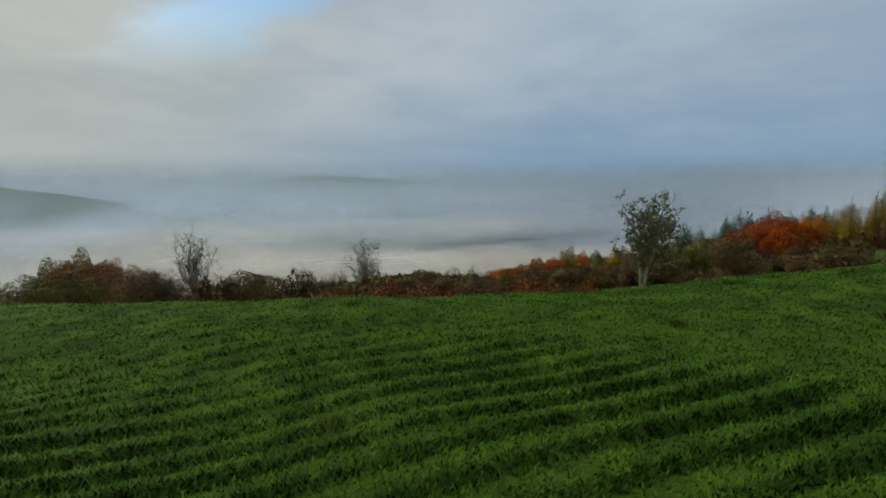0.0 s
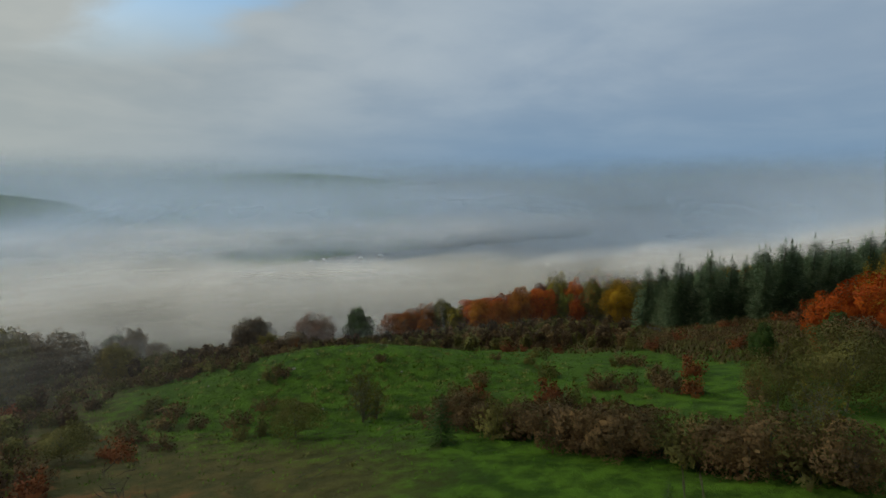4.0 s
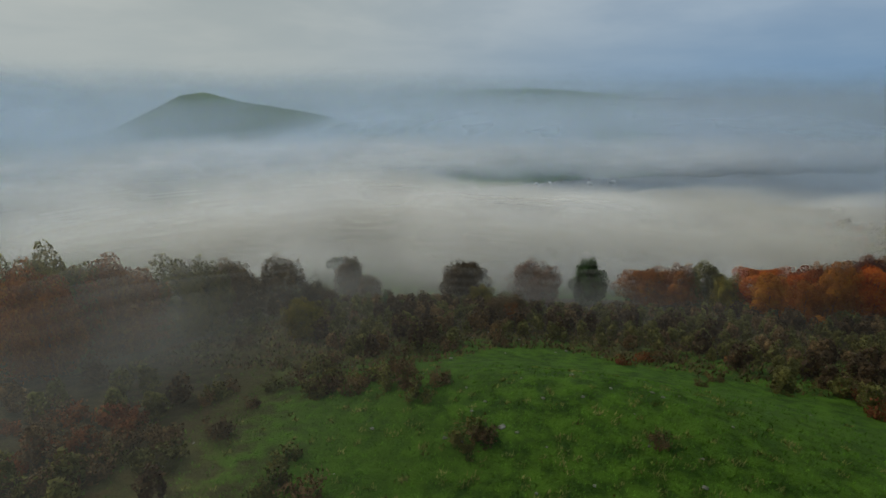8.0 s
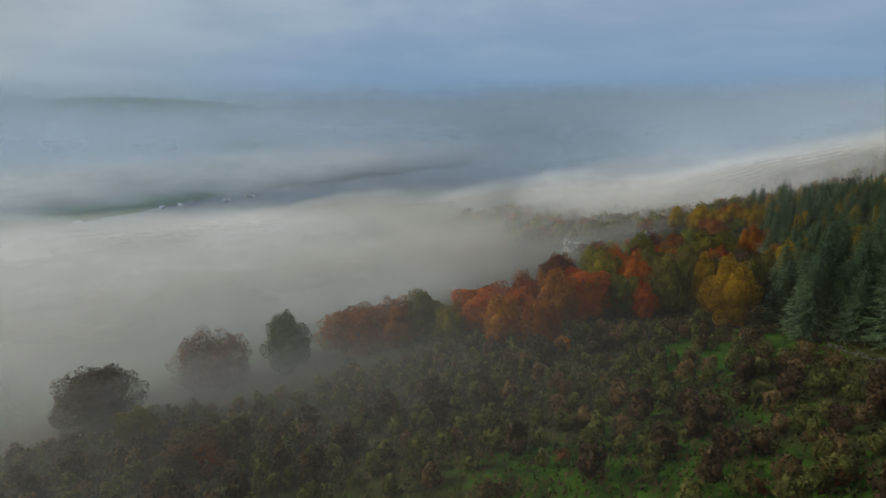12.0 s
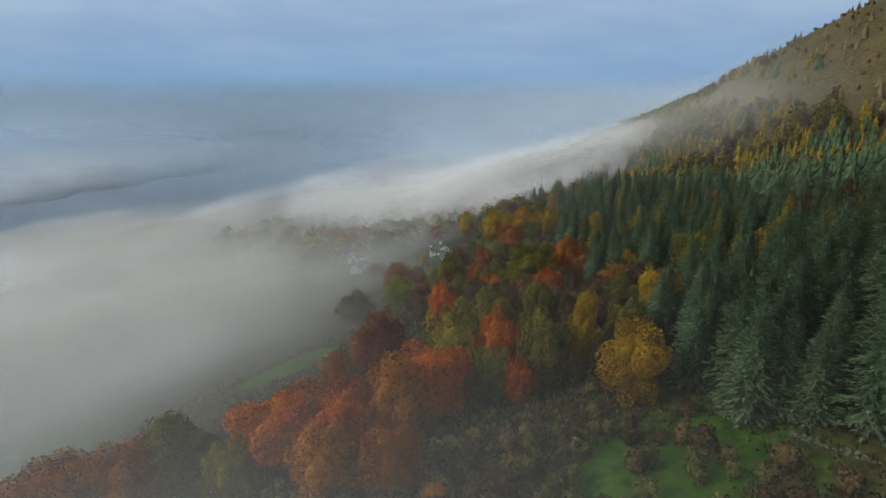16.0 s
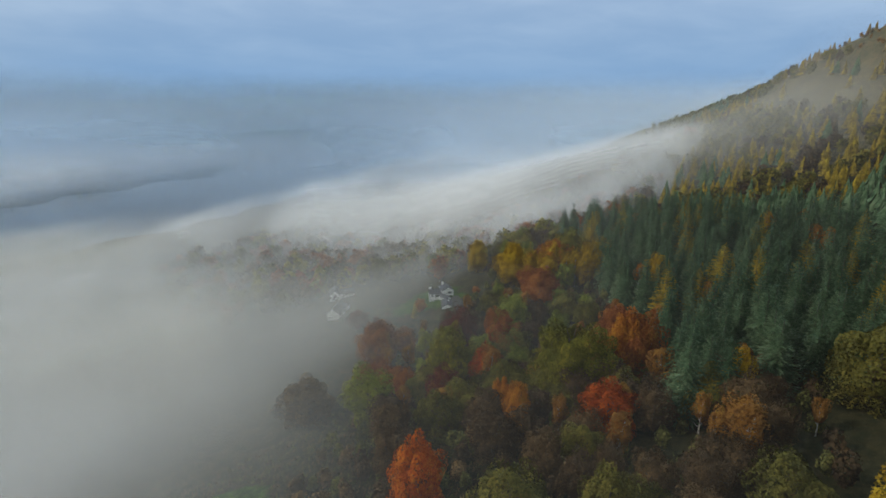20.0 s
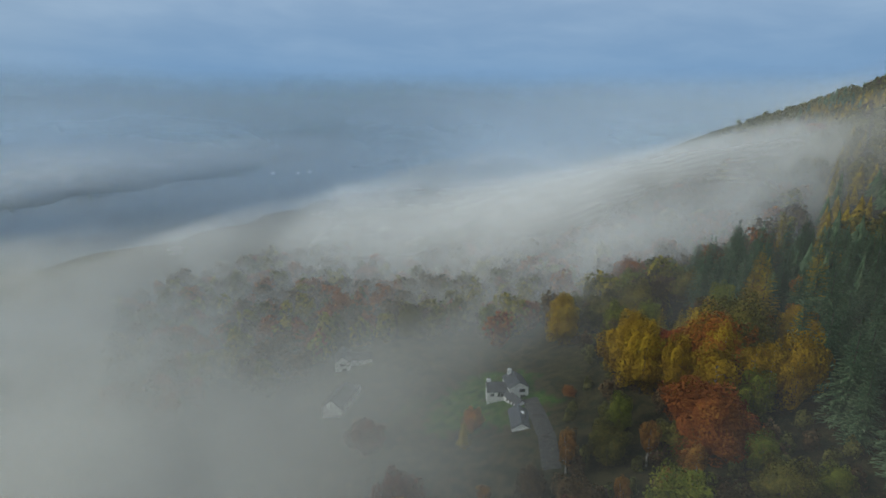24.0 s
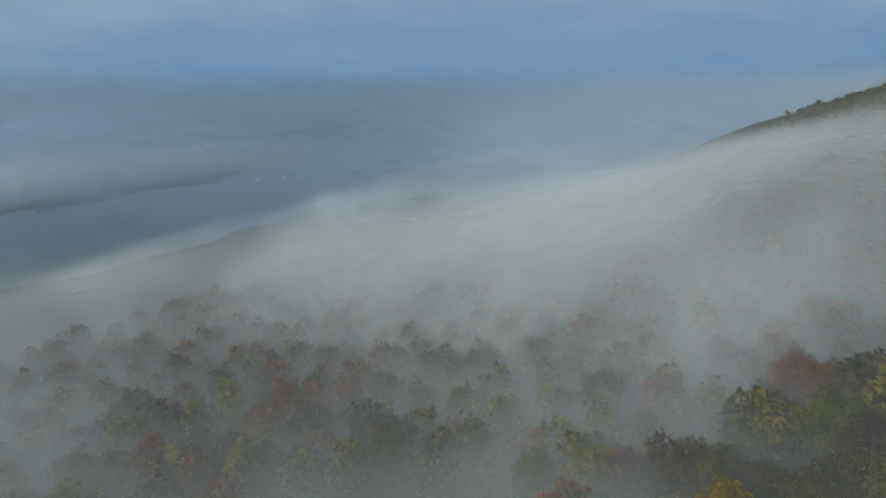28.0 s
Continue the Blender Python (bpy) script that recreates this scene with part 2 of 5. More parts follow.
def ground_material():
    m, n = material("hillside")
    pos = n.add("NewGeometry").outputs["Position"]
    cov = n.add("Attribute")
    cov.attribute_name = "cover"
    sep = n.add("SeparateColor")
    n.link(cov.outputs["Color"], sep.inputs[0])
    lush, fern, wood = sep.outputs[0], sep.outputs[1], sep.outputs[2]
    big, mid, fine = n.noise(pos, 0.035, 5), n.noise(pos, 0.35, 5, 0.6), n.noise(pos, 3.2, 4, 0.65)
    turf = n.mix(n.span(mid, 0.36, 0.64), (0.020, 0.052, 0.004), (0.062, 0.130, 0.010))
    turf = n.mix(n.span(n.math("ADD", n.math("MULTIPLY", big, 0.7), n.math("MULTIPLY", fine, 0.3)), 0.47, 0.66), turf, (0.045, 0.095, 0.008))
    turf = n.mix(n.span(fine, 0.58, 0.75, 0, 0.6), turf, (0.085, 0.15, 0.022))
    rough_grass = n.mix(n.span(mid, 0.35, 0.65), (0.045, 0.048, 0.013), (0.090, 0.076, 0.025))
    rust = n.mix(n.span(mid, 0.35, 0.65), (0.095, 0.046, 0.019), (0.17, 0.082, 0.032))
    floor_wood = n.mix(n.span(mid, 0.35, 0.65), (0.024, 0.026, 0.010), (0.055, 0.046, 0.018))
    wob = n.math("MULTIPLY", n.math("SUBTRACT", mid, 0.5), 0.9)
    c = n.mix(n.span(n.math("ADD", lush, wob), 0.25, 0.6), rough_grass, turf)
    c = n.mix(n.span(n.math("ADD", fern, wob), 0.35, 0.65), c, rust)
    c = n.mix(n.span(n.math("ADD", wood, wob), 0.35, 0.65), c, floor_wood)
    moor = n.mix(n.span(n.math("ADD", n.math("MULTIPLY", mid, 0.6), n.math("MULTIPLY", big, 0.4)), 0.4, 0.62), (0.078, 0.066, 0.030), (0.14, 0.108, 0.046))
    c = n.mix(n.span(n.math("ADD", cov.outputs["Alpha"], wob), 0.3, 0.65), c, moor)
    h = n.math("ADD", n.math("MULTIPLY", mid, 0.7), n.math("MULTIPLY", fine, 0.25))
    finish(n, c, 0.9, h, 1.0, 0.9, 0.1)
    return m


def mist_material(name, tint, low, high, scale, most, stretch=(1, 1, 0.4), fade=None, least=0.0):
    """Thin sheet of droplets: scatters light both ways, lets the rest straight through; its thickness is uneven."""
    m, n = material(name)
    pos = n.add("NewGeometry").outputs["Position"]
    p = n.scaled(pos, stretch)
    v = n.math("ADD", n.math("MULTIPLY", n.noise(p, scale, 3, 0.5, 0.6), 0.8), n.math("MULTIPLY", n.noise(p, scale * 3.7, 2, 0.5), 0.2))
    a = n.span(v, low, high, least, most)
    if not fade:
        room = n.add("Attribute")
        room.attribute_name = "room"
        a = n.math("MULTIPLY", a, room.outputs["Fac"])
    if fade:
        zed = n.dot(pos, (0, 0, 1))
        a = n.math("MULTIPLY", a, n.span(zed, fade[0], fade[1], 1, 0))
    d, t = n.add("BsdfDiffuse"), n.add("BsdfTranslucent")
    n.put(tint, d.inputs[0]), n.put(tint, t.inputs[0])
    mx = n.add("MixShader")
    mx.inputs[0].default_value = 0.25
    n.link(d.outputs[0], mx.inputs[1]), n.link(t.outputs[0], mx.inputs[2])
    tr, fin = n.add("BsdfTransparent"), n.add("MixShader")
    n.put(a, fin.inputs[0]), n.link(tr.outputs[0], fin.inputs[1]), n.link(mx.outputs[0], fin.inputs[2])
    o = n.add("OutputMaterial")
    n.link(fin.outputs[0], o.inputs[0])
    return m


def water_material():
    m, n = material("lake_water")
    pos = n.add("NewGeometry").outputs["Position"]
    finish(n, (0.02, 0.035, 0.045), 0.12, n.noise(pos, 0.4, 3), 0.08, 0.1, 0.5)
    return m


# ---- the lie of the land, in plan units of 1.35 m ----
UNIT = 1.35
S_KNOTS = [-300, -60, 0, 60, 117, 174, 214, 270, 321, 400, 470, 5000]
Z_KNOTS = [34, 9, 4, -3.5, -12.5, -27, -39, -53, -65.5, -75.5, -78, -78]
CELL, X0, Y0, NX, NY = 75.0, -150.0, -40.0, 9, 8
FAR_HILLS = [(-955, 985, 66, 60, 100), (-890, 1025, 80, 58, 100), (-795, 1060, 70, 85, 95), (-690, 1090, 60, 85, 90), (-585, 1120, 34, 90, 80), (-700, 3000, 136, 800, 250), (500, 3200, 112, 900, 250),
             (1700, 2750, 92, 900, 300), (2500, 1900, 100, 600, 800), (-2600, 1700, 104, 500, 700), (-1900, 2500, 100, 600, 400), (-3000, -500, 120, 700, 1300),
             (0, -2800, 140, 2200, 700), (2900, 200, 130, 500, 1200), (700, 2250, 40, 600, 220), (-300, 1500, 20, 420, 160), (900, 1650, 30, 500, 160)]
MOUNT = [(560, 170, 96, 170, 200), (690, 460, 40, 120, 110), (420, 60, 60, 200, 170), (820, 590, 34, 170, 120),
         (525, 265, 3.9, 75, 75), (520, 335, 9.9, 75, 75), (590, 370, 12.6, 75, 75), (670, 410, 7.1, 75, 75), (690, 475, -4.3, 70, 75), (750, 620, 11.9, 80, 80), (600, 290, 3.7, 90, 90)]
def lumps(x, y, rows):
    z = 0 * x
    for cx, cy, h, rx, ry in rows:
        z = z + h * np.exp(-((x - cx) / rx) ** 2 - ((y - cy) / ry) ** 2)
    return z
def smooth_step(a, b, v):
    t = np.clip((v - a) / (b - a), 0, 1)
    return t * t * (3 - 2 * t)
def lake_depth(x, y):
    u, v = -0.566 * x + 0.825 * y, 0.825 * x + 0.566 * y
    u = u + 18 * np.sin(v / 95) + 8 * np.sin(v / 41 + 1)
    return smooth_step(440, 470, u) * (1 - smooth_step(640, 672, u)) * smooth_step(120, 200, v)
def macro(x, y):
    s = -0.34 * x + 0.94 * y
    m = sum(np.interp(s + d, S_KNOTS, Z_KNOTS) for d in (-24, -12, 0, 12, 24)) / 5
    return m + lumps(x, y, LOCAL) + lumps(x, y, MOUNT) + lumps(x, y, FAR_HILLS)
def residual(x, y):
    z = 0 * x
    for i in range(NX):
        for j in range(NY):
            z = z + SWELL[i * NY + j] * np.exp(-((x - X0 - CELL * i) ** 2 + (y - Y0 - CELL * j) ** 2) / (0.8 * CELL) ** 2)
    return z

LOCAL = [(-20, 35, 2.3, 44, 10), (30, 40, 1.0, 16, 12), (-8, 134, 5.5, 26, 15), (-10, 108, -1.0, 20, 10), (-60, 60, -2.0, 30, 14)]
SWELL = [-0.5, -1.0, -8.4, -7.8, 2.1, 0.5, 0.0, -0.0, -1.8, 3.2, -0.9, 3.2, -1.2, 0.3, -0.1, -0.0, -0.6, -0.4, -2.2, -0.5, -2.3, -3.9, -0.4, -0.1, -2.0, 1.8, -3.1, -3.8, 6.1, -8.0, 2.8, 0.1, 0.0, 1.6, 7.9, -4.9, -8.1, 0.8, -2.0, -0.2, 0.0, 0.0, 0.1, -3.7, -5.7, 5.5, 0.1, -0.1, -0.0, -0.1, -4.9, -15.7, -11.4, -3.3, 0.6, 0.2, -0.0, -0.1, -10.9, -37.8, -6.0, 0.4, 7.3, 2.3, -0.0, -0.1, -6.8, -24.2, -3.8, 0.6, 4.6, 2.0]


def height(x, y):
    """Ground level, without the small unevenness."""
    x, y = np.asarray(x, float), np.asarray(y, float)
    return macro(x, y) + residual(x, y) - 9 * lake_depth(x, y)


def ground_z(x, y):
    """Level in metres at a place of the plan."""
    return UNIT * (float(height(x, y)) + float(relief(np.float64(x), np.float64(y))))


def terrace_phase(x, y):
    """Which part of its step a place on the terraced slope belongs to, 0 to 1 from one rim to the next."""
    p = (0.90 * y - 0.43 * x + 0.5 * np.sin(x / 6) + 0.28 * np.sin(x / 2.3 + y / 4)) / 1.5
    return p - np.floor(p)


def terrace(p):
    """Height over one step: a short steep bank, then a long tread that falls away."""
    return np.where(p < 0.26, smooth_step(0, 0.26, p), 1 - (p - 0.26) / 0.74) - 0.5


def terrace_reach(x, y):
    return (1 - smooth_step(5, 13, x + 3 * np.sin(y / 3))) * np.exp(-((y - 13) / 9.5) ** 2) * (0.7 + 0.3 * np.sin(x / 3.7 + y / 2.9))


def relief(x, y):
    """Terracettes on the near slope, tussocks and hummocks."""
    near = np.exp(-((x / 70) ** 2) - ((y - 25) / 55) ** 2)
    ridge = 0.30 * terrace(terrace_phase(x, y)) * terrace_reach(x, y)
    hum = 0.16 * np.sin(x / 2.3 + 1.7 * np.sin(y / 4.1)) * np.sin(y / 2.9 + 1.3 * np.sin(x / 5.3)) + 0.3 * np.sin(x / 9.1 + y / 14) * np.sin(y / 11.3)
    far = 1.2 * np.sin(x / 37 + 2 * np.sin(y / 61)) * np.sin(y / 43) * np.clip((np.hypot(x, y - 60) - 60) / 200, 0, 1) * np.exp(-((x - 100) ** 2 + (y - 200) ** 2) / 600 ** 2)
    return ridge + hum * (0.4 + 0.6 * near) + far


def axis(knots):
    """Coordinates with the given step in each stretch (start, end, step); the step grows outside."""
    out = []
    for a, b, step in knots:
        out += list(np.arange(a, b, step))
    mid = np.array(out)
    up, down, step = [knots[-1][1]], [knots[0][0]], knots[-1][2]
    while up[-1] < 4900:
        step *= 1.11
        up.append(up[-1] + step)
    step = knots[0][2]
    while down[-1] > -4900:
        step *= 1.13
        down.append(down[-1] - step)
    return np.concatenate([down[1:][::-1], mid, up])


def sheet(name, xs, ys, zfun, mat):
    gx, gy = np.meshgrid(xs, ys, indexing="ij")
    gz = zfun(gx, gy)
    me = bpy.data.meshes.new(name)
    nx, ny = len(xs), len(ys)
    i = np.arange((nx - 1) * (ny - 1))
    a = (i // (ny - 1)) * ny + i % (ny - 1)
    quads = np.stack([a, a + ny, a + ny + 1, a + 1], 1)
    me.vertices.add(nx * ny), me.loops.add(quads.size), me.polygons.add(len(quads))
    me.vertices.foreach_set("co", np.stack([gx, gy, gz], -1).ravel())
    me.loops.foreach_set("vertex_index", quads.ravel())
    me.polygons.foreach_set("loop_start", np.arange(len(quads)) * 4)
    me.polygons.foreach_set("use_smooth", np.ones(len(quads), bool))
    me.update()
    me.materials.append(mat)
    return new(name, me), gx, gy, gz


def blotch(x, y, size):
    return np.sin(x / size + 2.1 * np.sin(y / size / 1.3)) * np.sin(y / size * 0.9 + 1.7 * np.sin(x / size / 1.7 + 1))


def cover(x, y):
    """How lush the turf is, how much bracken, woodland floor and moor, each 0 to 1."""
    s = -0.34 * x + 0.94 * y
    b = 0.5 * blotch(x, y, 17) + 0.5 * blotch(x + 40, y, 7)
    lush = smooth_step(60, 20, y + 6 * b) + np.exp(-((x + 4) / 34) ** 2 - ((y - 134) / 32) ** 2) * 1.35 + np.exp(-((x - 22) / 20) ** 2 - ((y - 62) / 26) ** 2) * 1.2
    lush = lush + np.exp(-((x - 70) / 30) ** 2 - ((y - 168) / 26) ** 2) * (0.30 + 0.3 * b) + np.exp(-((x - 158) / 34) ** 2 - ((y - 352) / 32) ** 2) * (1.6 + 0.6 * b)
    lush = lush + smooth_step(240, 290, s) * (1 - smooth_step(10, 60, x)) * 0.9 + smooth_step(560, 620, -0.566 * x + 0.825 * y) * (0.30 + 0.4 * blotch(x, y, 130))
    lush = lush + np.exp(-((x - 52) / 20) ** 2 - ((y - 193) / 12) ** 2) * (0.75 + 0.4 * b) + np.exp(-((x + 5) / 40) ** 2 - ((y - 165) / 22) ** 2) * (0.35 + 0.5 * b)
    lush = lush + np.exp(-((x - 32) / 24) ** 2 - ((y - 112) / 26) ** 2) * (0.9 + 0.3 * b)
    lush = lush + np.exp(-((x - 60) / 17) ** 2 - ((y - 291) / 12) ** 2) * 1.6 + np.exp(-((x - 54) / 26) ** 2 - ((y - 82) / 26) ** 2) * (1.1 + 0.3 * b) + np.exp(-((x + 17) / 9) ** 2 - ((y - 53) / 7) ** 2)
    fern = np.exp(-((x + 16) / 9) ** 2 - ((y - 66) / 7) ** 2) * 1.1 + np.exp(-((x + 1) / 11) ** 2 - ((y - 51) / 9) ** 2) * 1.0 + np.exp(-((x + 42) / 14) ** 2 - ((y - 57) / 8) ** 2) + np.exp(-((x + 30) / 26) ** 2 - ((y - 74) / 13) ** 2) * 1.1 + np.exp(-((x - 8) / 12) ** 2 - ((y - 70) / 6) ** 2) * 0.8
    fern = fern + smooth_step(300, 420, x) * (0.24 + 0.55 * b) + np.exp(-((x + 50) / 22) ** 2 - ((y - 100) / 14) ** 2) * 0.6
    wood = smooth_step(150, 190, s + 10 * b) * smooth_step(-130, 20, x) * (1 - smooth_step(380, 420, s)) * (1 - smooth_step(300, 420, x))
    wood = wood + smooth_step(60, 110, x) * smooth_step(40, 110, y) * (1 - smooth_step(300, 420, x))
    heath = smooth_step(290, 400, x) * (0.75 + 0.4 * b) * (1 - smooth_step(520, 640, y))
    wood = wood + 1.2 * np.exp(-((x + 68) / 26) ** 2 - ((y - 116) / 28) ** 2)
    return np.clip(lush, 0, 1), np.clip(fern, 0, 1), np.clip(wood - 1.6 * np.clip(lush - 0.4, 0, 1), 0, 1), np.clip(heath, 0, 1)


XS = axis([(-110, -60, 3), (-60, -30, 1.2), (-30, -20, 0.6), (-20, 14, 0.3), (14, 40, 0.6), (40, 80, 1.5), (80, 300, 4)])
YS = axis([(-20, 4, 2), (4, 9, 0.5), (9, 28, 0.16), (28, 60, 0.45), (60, 150, 1.2), (150, 420, 4)])
ground, GX, GY, GZ = sheet("ground", XS * UNIT, YS * UNIT, lambda x, y: UNIT * (height(x / UNIT, y / UNIT) + relief(x / UNIT, y / UNIT)), ground_material())
tagged(ground, "green upland pasture falling to a misty wooded valley", "ground", kind="structure")
att = ground.data.color_attributes.new("cover", "FLOAT_COLOR", "POINT")
att.data.foreach_set("color", np.stack(cover(GX / UNIT, GY / UNIT), -1).ravel())

lake, *_ = sheet("lake", np.linspace(-700, 3200, 40), np.linspace(300, 3600, 40), lambda x, y: 0 * x - 80.5 * UNIT, water_material())
tagged(lake, "still grey-blue lake under drifting mist", "lake", kind="structure")


# ---- mist ----
def mist_top(x, y):
    """Upper limit of the mist over the plan."""
    z = -56.5 + lumps(x, y, [(-180, 410, 21, 230, 150), (430, 470, 33, 170, 110), (300, 376, 32, 85, 45), (270, 430, 10, 80, 50), (210, 385, 6, 50, 30), (560, 440, 12, 90, 60), (465, 370, 44, 110, 76), (20, 440, 6, 150, 60), (-120, 190, 20, 70, 60), (-20, 245, 14, 90, 40),
                           (620, 560, 16, 160, 120), (-500, 900, 12, 400, 250), (500, 1300, 12, 500, 200), (215, 440, -3, 70, 50), (150, 420, -7, 70, 50), (-165, 385, -13, 60, 50), (-130, 735, -16, 130, 65), (95, 540, -9, 80, 42), (147, 492, -7, 50, 40), (190, 445, -8, 70, 50)])
    u, v = -0.566 * x + 0.825 * y, 0.825 * x + 0.566 * y
    z = z - 22 * smooth_step(405, 445, u) * (1 - smooth_step(650, 720, u)) * smooth_step(130, 240, v)
    return z + (2.6 * blotch(x, y, 120) + 0.5 * blotch(x + 70, y - 30, 60)) * np.exp(-((x - 100) ** 2 + (y - 350) ** 2) / 520 ** 2)


MIST_XS = np.concatenate([np.arange(-1300, -260, 65), np.arange(-260, 560, 20), np.arange(560, 1500, 65)])
MIST_YS = np.concatenate([np.arange(-300, 60, 60), np.arange(60, 640, 20), np.arange(640, 1600, 65)])
mist_mat = mist_material("mist", (0.97, 0.965, 0.945), 0.22, 0.66, 0.0065, 0.46)
for k in range(22):
    drop = 1.5 * k + 0.10 * k * k
    layer, mx, my, mz = sheet("mist", MIST_XS * UNIT, MIST_YS * UNIT, lambda x, y: UNIT * (mist_top(x / UNIT, y / UNIT) - drop + 1.4 * blotch(x / UNIT + 31 * k, y / UNIT + 17 * k, 95) * np.exp(-(np.hypot(x, y - 400) / 800) ** 2)), mist_mat)
    tagged(layer, "drifting layer of pale valley mist", "mist", "layers of valley mist", "stuff")
    # the layer thins out to nothing where it comes down on the slopes, and the topmost ones are the thinnest
    room = layer.data.attributes.new("room", "FLOAT", "POINT")
    thick = min(1.0, (k + 1.5) / 9) ** 1.2
    room.data.foreach_set("value", (thick * smooth_step(0, 15, mz - UNIT * height(mx / UNIT, my / UNIT)) * (1 - smooth_step(750, 1250, np.hypot(mx / UNIT - 80, my / UNIT - 260)))).ravel())


def veil_mask(x, y):
    """How dense the thin mist is that hangs among the trees of the slope, 0 to 1."""
    s = -0.34 * x + 0.94 * y
    m = 0.50 * smooth_step(170, 345, s) * (1 - 0.5 * smooth_step(10, 60, x) * (1 - smooth_step(205, 262, s))) + 0.42 * smooth_step(270, 345, s) * (1 - smooth_step(85, 140, x))
    m = m + lumps(x, y, [(-97, 163, 0.44, 39, 42), (-66, 92, 0.3, 24, 14), (4, 216, 0.15, 46, 20), (-55, 120, 0.04, 22, 16), (-45, 240, 0.32, 40, 50), (320, 372, 0.28, 60, 36), (370, 335, 0.44, 36, 42), (230, 250, 0.03, 110, 80),
                         (160, 342, -0.30, 26, 24), (140, 312, -0.22, 22, 14), (58, 284, 0.22, 30, 20), (4, 190, 0.10, 36, 24), (195, 455, -0.24, 60, 60), (150, 395, 0.0, 34, 30), (-90, 138, 0.24, 28, 24), (105, 345, 0.24, 44, 46), (420, 345, 0.40, 60, 40), (540, 440, 0.40, 60, 44), (375, 290, 0.20, 44, 34), (-78, 142, 0.26, 26, 22)])
    return np.clip(m, 0, 0.93)


veil_mat = mist_material("veil", (0.75, 0.73, 0.665), 0.32, 0.70, 0.013, 1.25, least=0.45)
for k, lift in enumerate((1, 2.5, 4, 6, 8, 10, 12, 14.5, 17, 19.5, 22, 25)):
    layer, mx, my, mz = sheet("mist", np.arange(-240, 680, 13) * UNIT, np.arange(50, 640, 13) * UNIT,
                              lambda x, y: UNIT * (height(x / UNIT, y / UNIT) + lift * (0.5 + 0.5 * smooth_step(95, 150, y / UNIT)) + (0.4 + 0.06 * lift) * blotch(x / UNIT + 23 * k, y / UNIT - 11 * k, 25)), veil_mat)
    tagged(layer, "thin veil of mist among the trees", "mist", "layers of valley mist", "stuff")
    room = layer.data.attributes.new("room", "FLOAT", "POINT")
    ex, ey = mx / UNIT, my / UNIT
    edge = smooth_step(-240, -190, ex) * (1 - smooth_step(600, 660, ex)) * (1 - smooth_step(560, 620, ey)) * smooth_step(55, 85, ey)
    room.data.foreach_set("value", ((1 - (1 - veil_mask(ex, ey)) ** 0.11) * edge).ravel())


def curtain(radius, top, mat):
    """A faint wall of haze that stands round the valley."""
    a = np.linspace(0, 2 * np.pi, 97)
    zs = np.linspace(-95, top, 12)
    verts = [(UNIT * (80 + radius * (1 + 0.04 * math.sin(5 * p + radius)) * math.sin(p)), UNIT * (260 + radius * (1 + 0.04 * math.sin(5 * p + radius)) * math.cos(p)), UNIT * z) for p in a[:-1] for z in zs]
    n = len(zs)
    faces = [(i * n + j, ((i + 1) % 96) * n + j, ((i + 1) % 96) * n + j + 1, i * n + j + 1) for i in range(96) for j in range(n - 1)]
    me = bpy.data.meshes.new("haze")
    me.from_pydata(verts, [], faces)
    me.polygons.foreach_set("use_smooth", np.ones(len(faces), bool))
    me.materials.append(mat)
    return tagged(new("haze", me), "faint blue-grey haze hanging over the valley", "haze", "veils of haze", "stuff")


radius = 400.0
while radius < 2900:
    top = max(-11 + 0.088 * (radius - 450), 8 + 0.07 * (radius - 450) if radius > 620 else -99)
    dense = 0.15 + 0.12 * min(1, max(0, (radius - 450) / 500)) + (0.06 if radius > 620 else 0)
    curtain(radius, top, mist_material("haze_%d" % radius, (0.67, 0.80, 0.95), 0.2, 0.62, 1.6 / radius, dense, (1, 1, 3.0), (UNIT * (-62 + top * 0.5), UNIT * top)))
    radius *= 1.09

# white spots across the lake, likely houses, filled with made-up boat shapes
WHITE_SPOTS = [(-171, 667), (-113, 724), (-99, 736), (-54, 750), (346, 978), (373, 965), (391, 967), (-30, 770)]


# ---- building blocks for plants ----
def faced(verts, faces, soft):
    """Triangles wound so that each one faces the way its leaf is shaded."""
    v, f, s = np.asarray(verts, float), np.array(faces), np.asarray(soft)
    up = np.cross(v[f[:, 1]] - v[f[:, 0]], v[f[:, 2]] - v[f[:, 0]])
    away = (up * s[f].sum(1)).sum(1) < 0
    f[away] = f[away][:, [0, 2, 1]]
    return f


def mesh_of(name, verts, faces, mats, index=None, smooth=False, normals=None):
    me = bpy.data.meshes.new(name)
    if normals is not None:
        faces = faced(verts, faces, normals).tolist()
    me.from_pydata([tuple(v) for v in verts], [], faces)
    for m in mats if isinstance(mats, (list, tuple)) else [mats]:
        me.materials.append(m)
    if index is not None:
        me.polygons.foreach_set("material_index", index)
    if smooth:
        me.polygons.foreach_set("use_smooth", np.ones(len(faces), bool))
    me.update()
    if normals is not None:
        me.normals_split_custom_set_from_vertices(np.asarray(normals).tolist())
    return me


def part_mesh(name, me, parent, label=""):
    ob = new(name, me)
    ob.parent = parent
    return tagged(ob, label) if label else ob


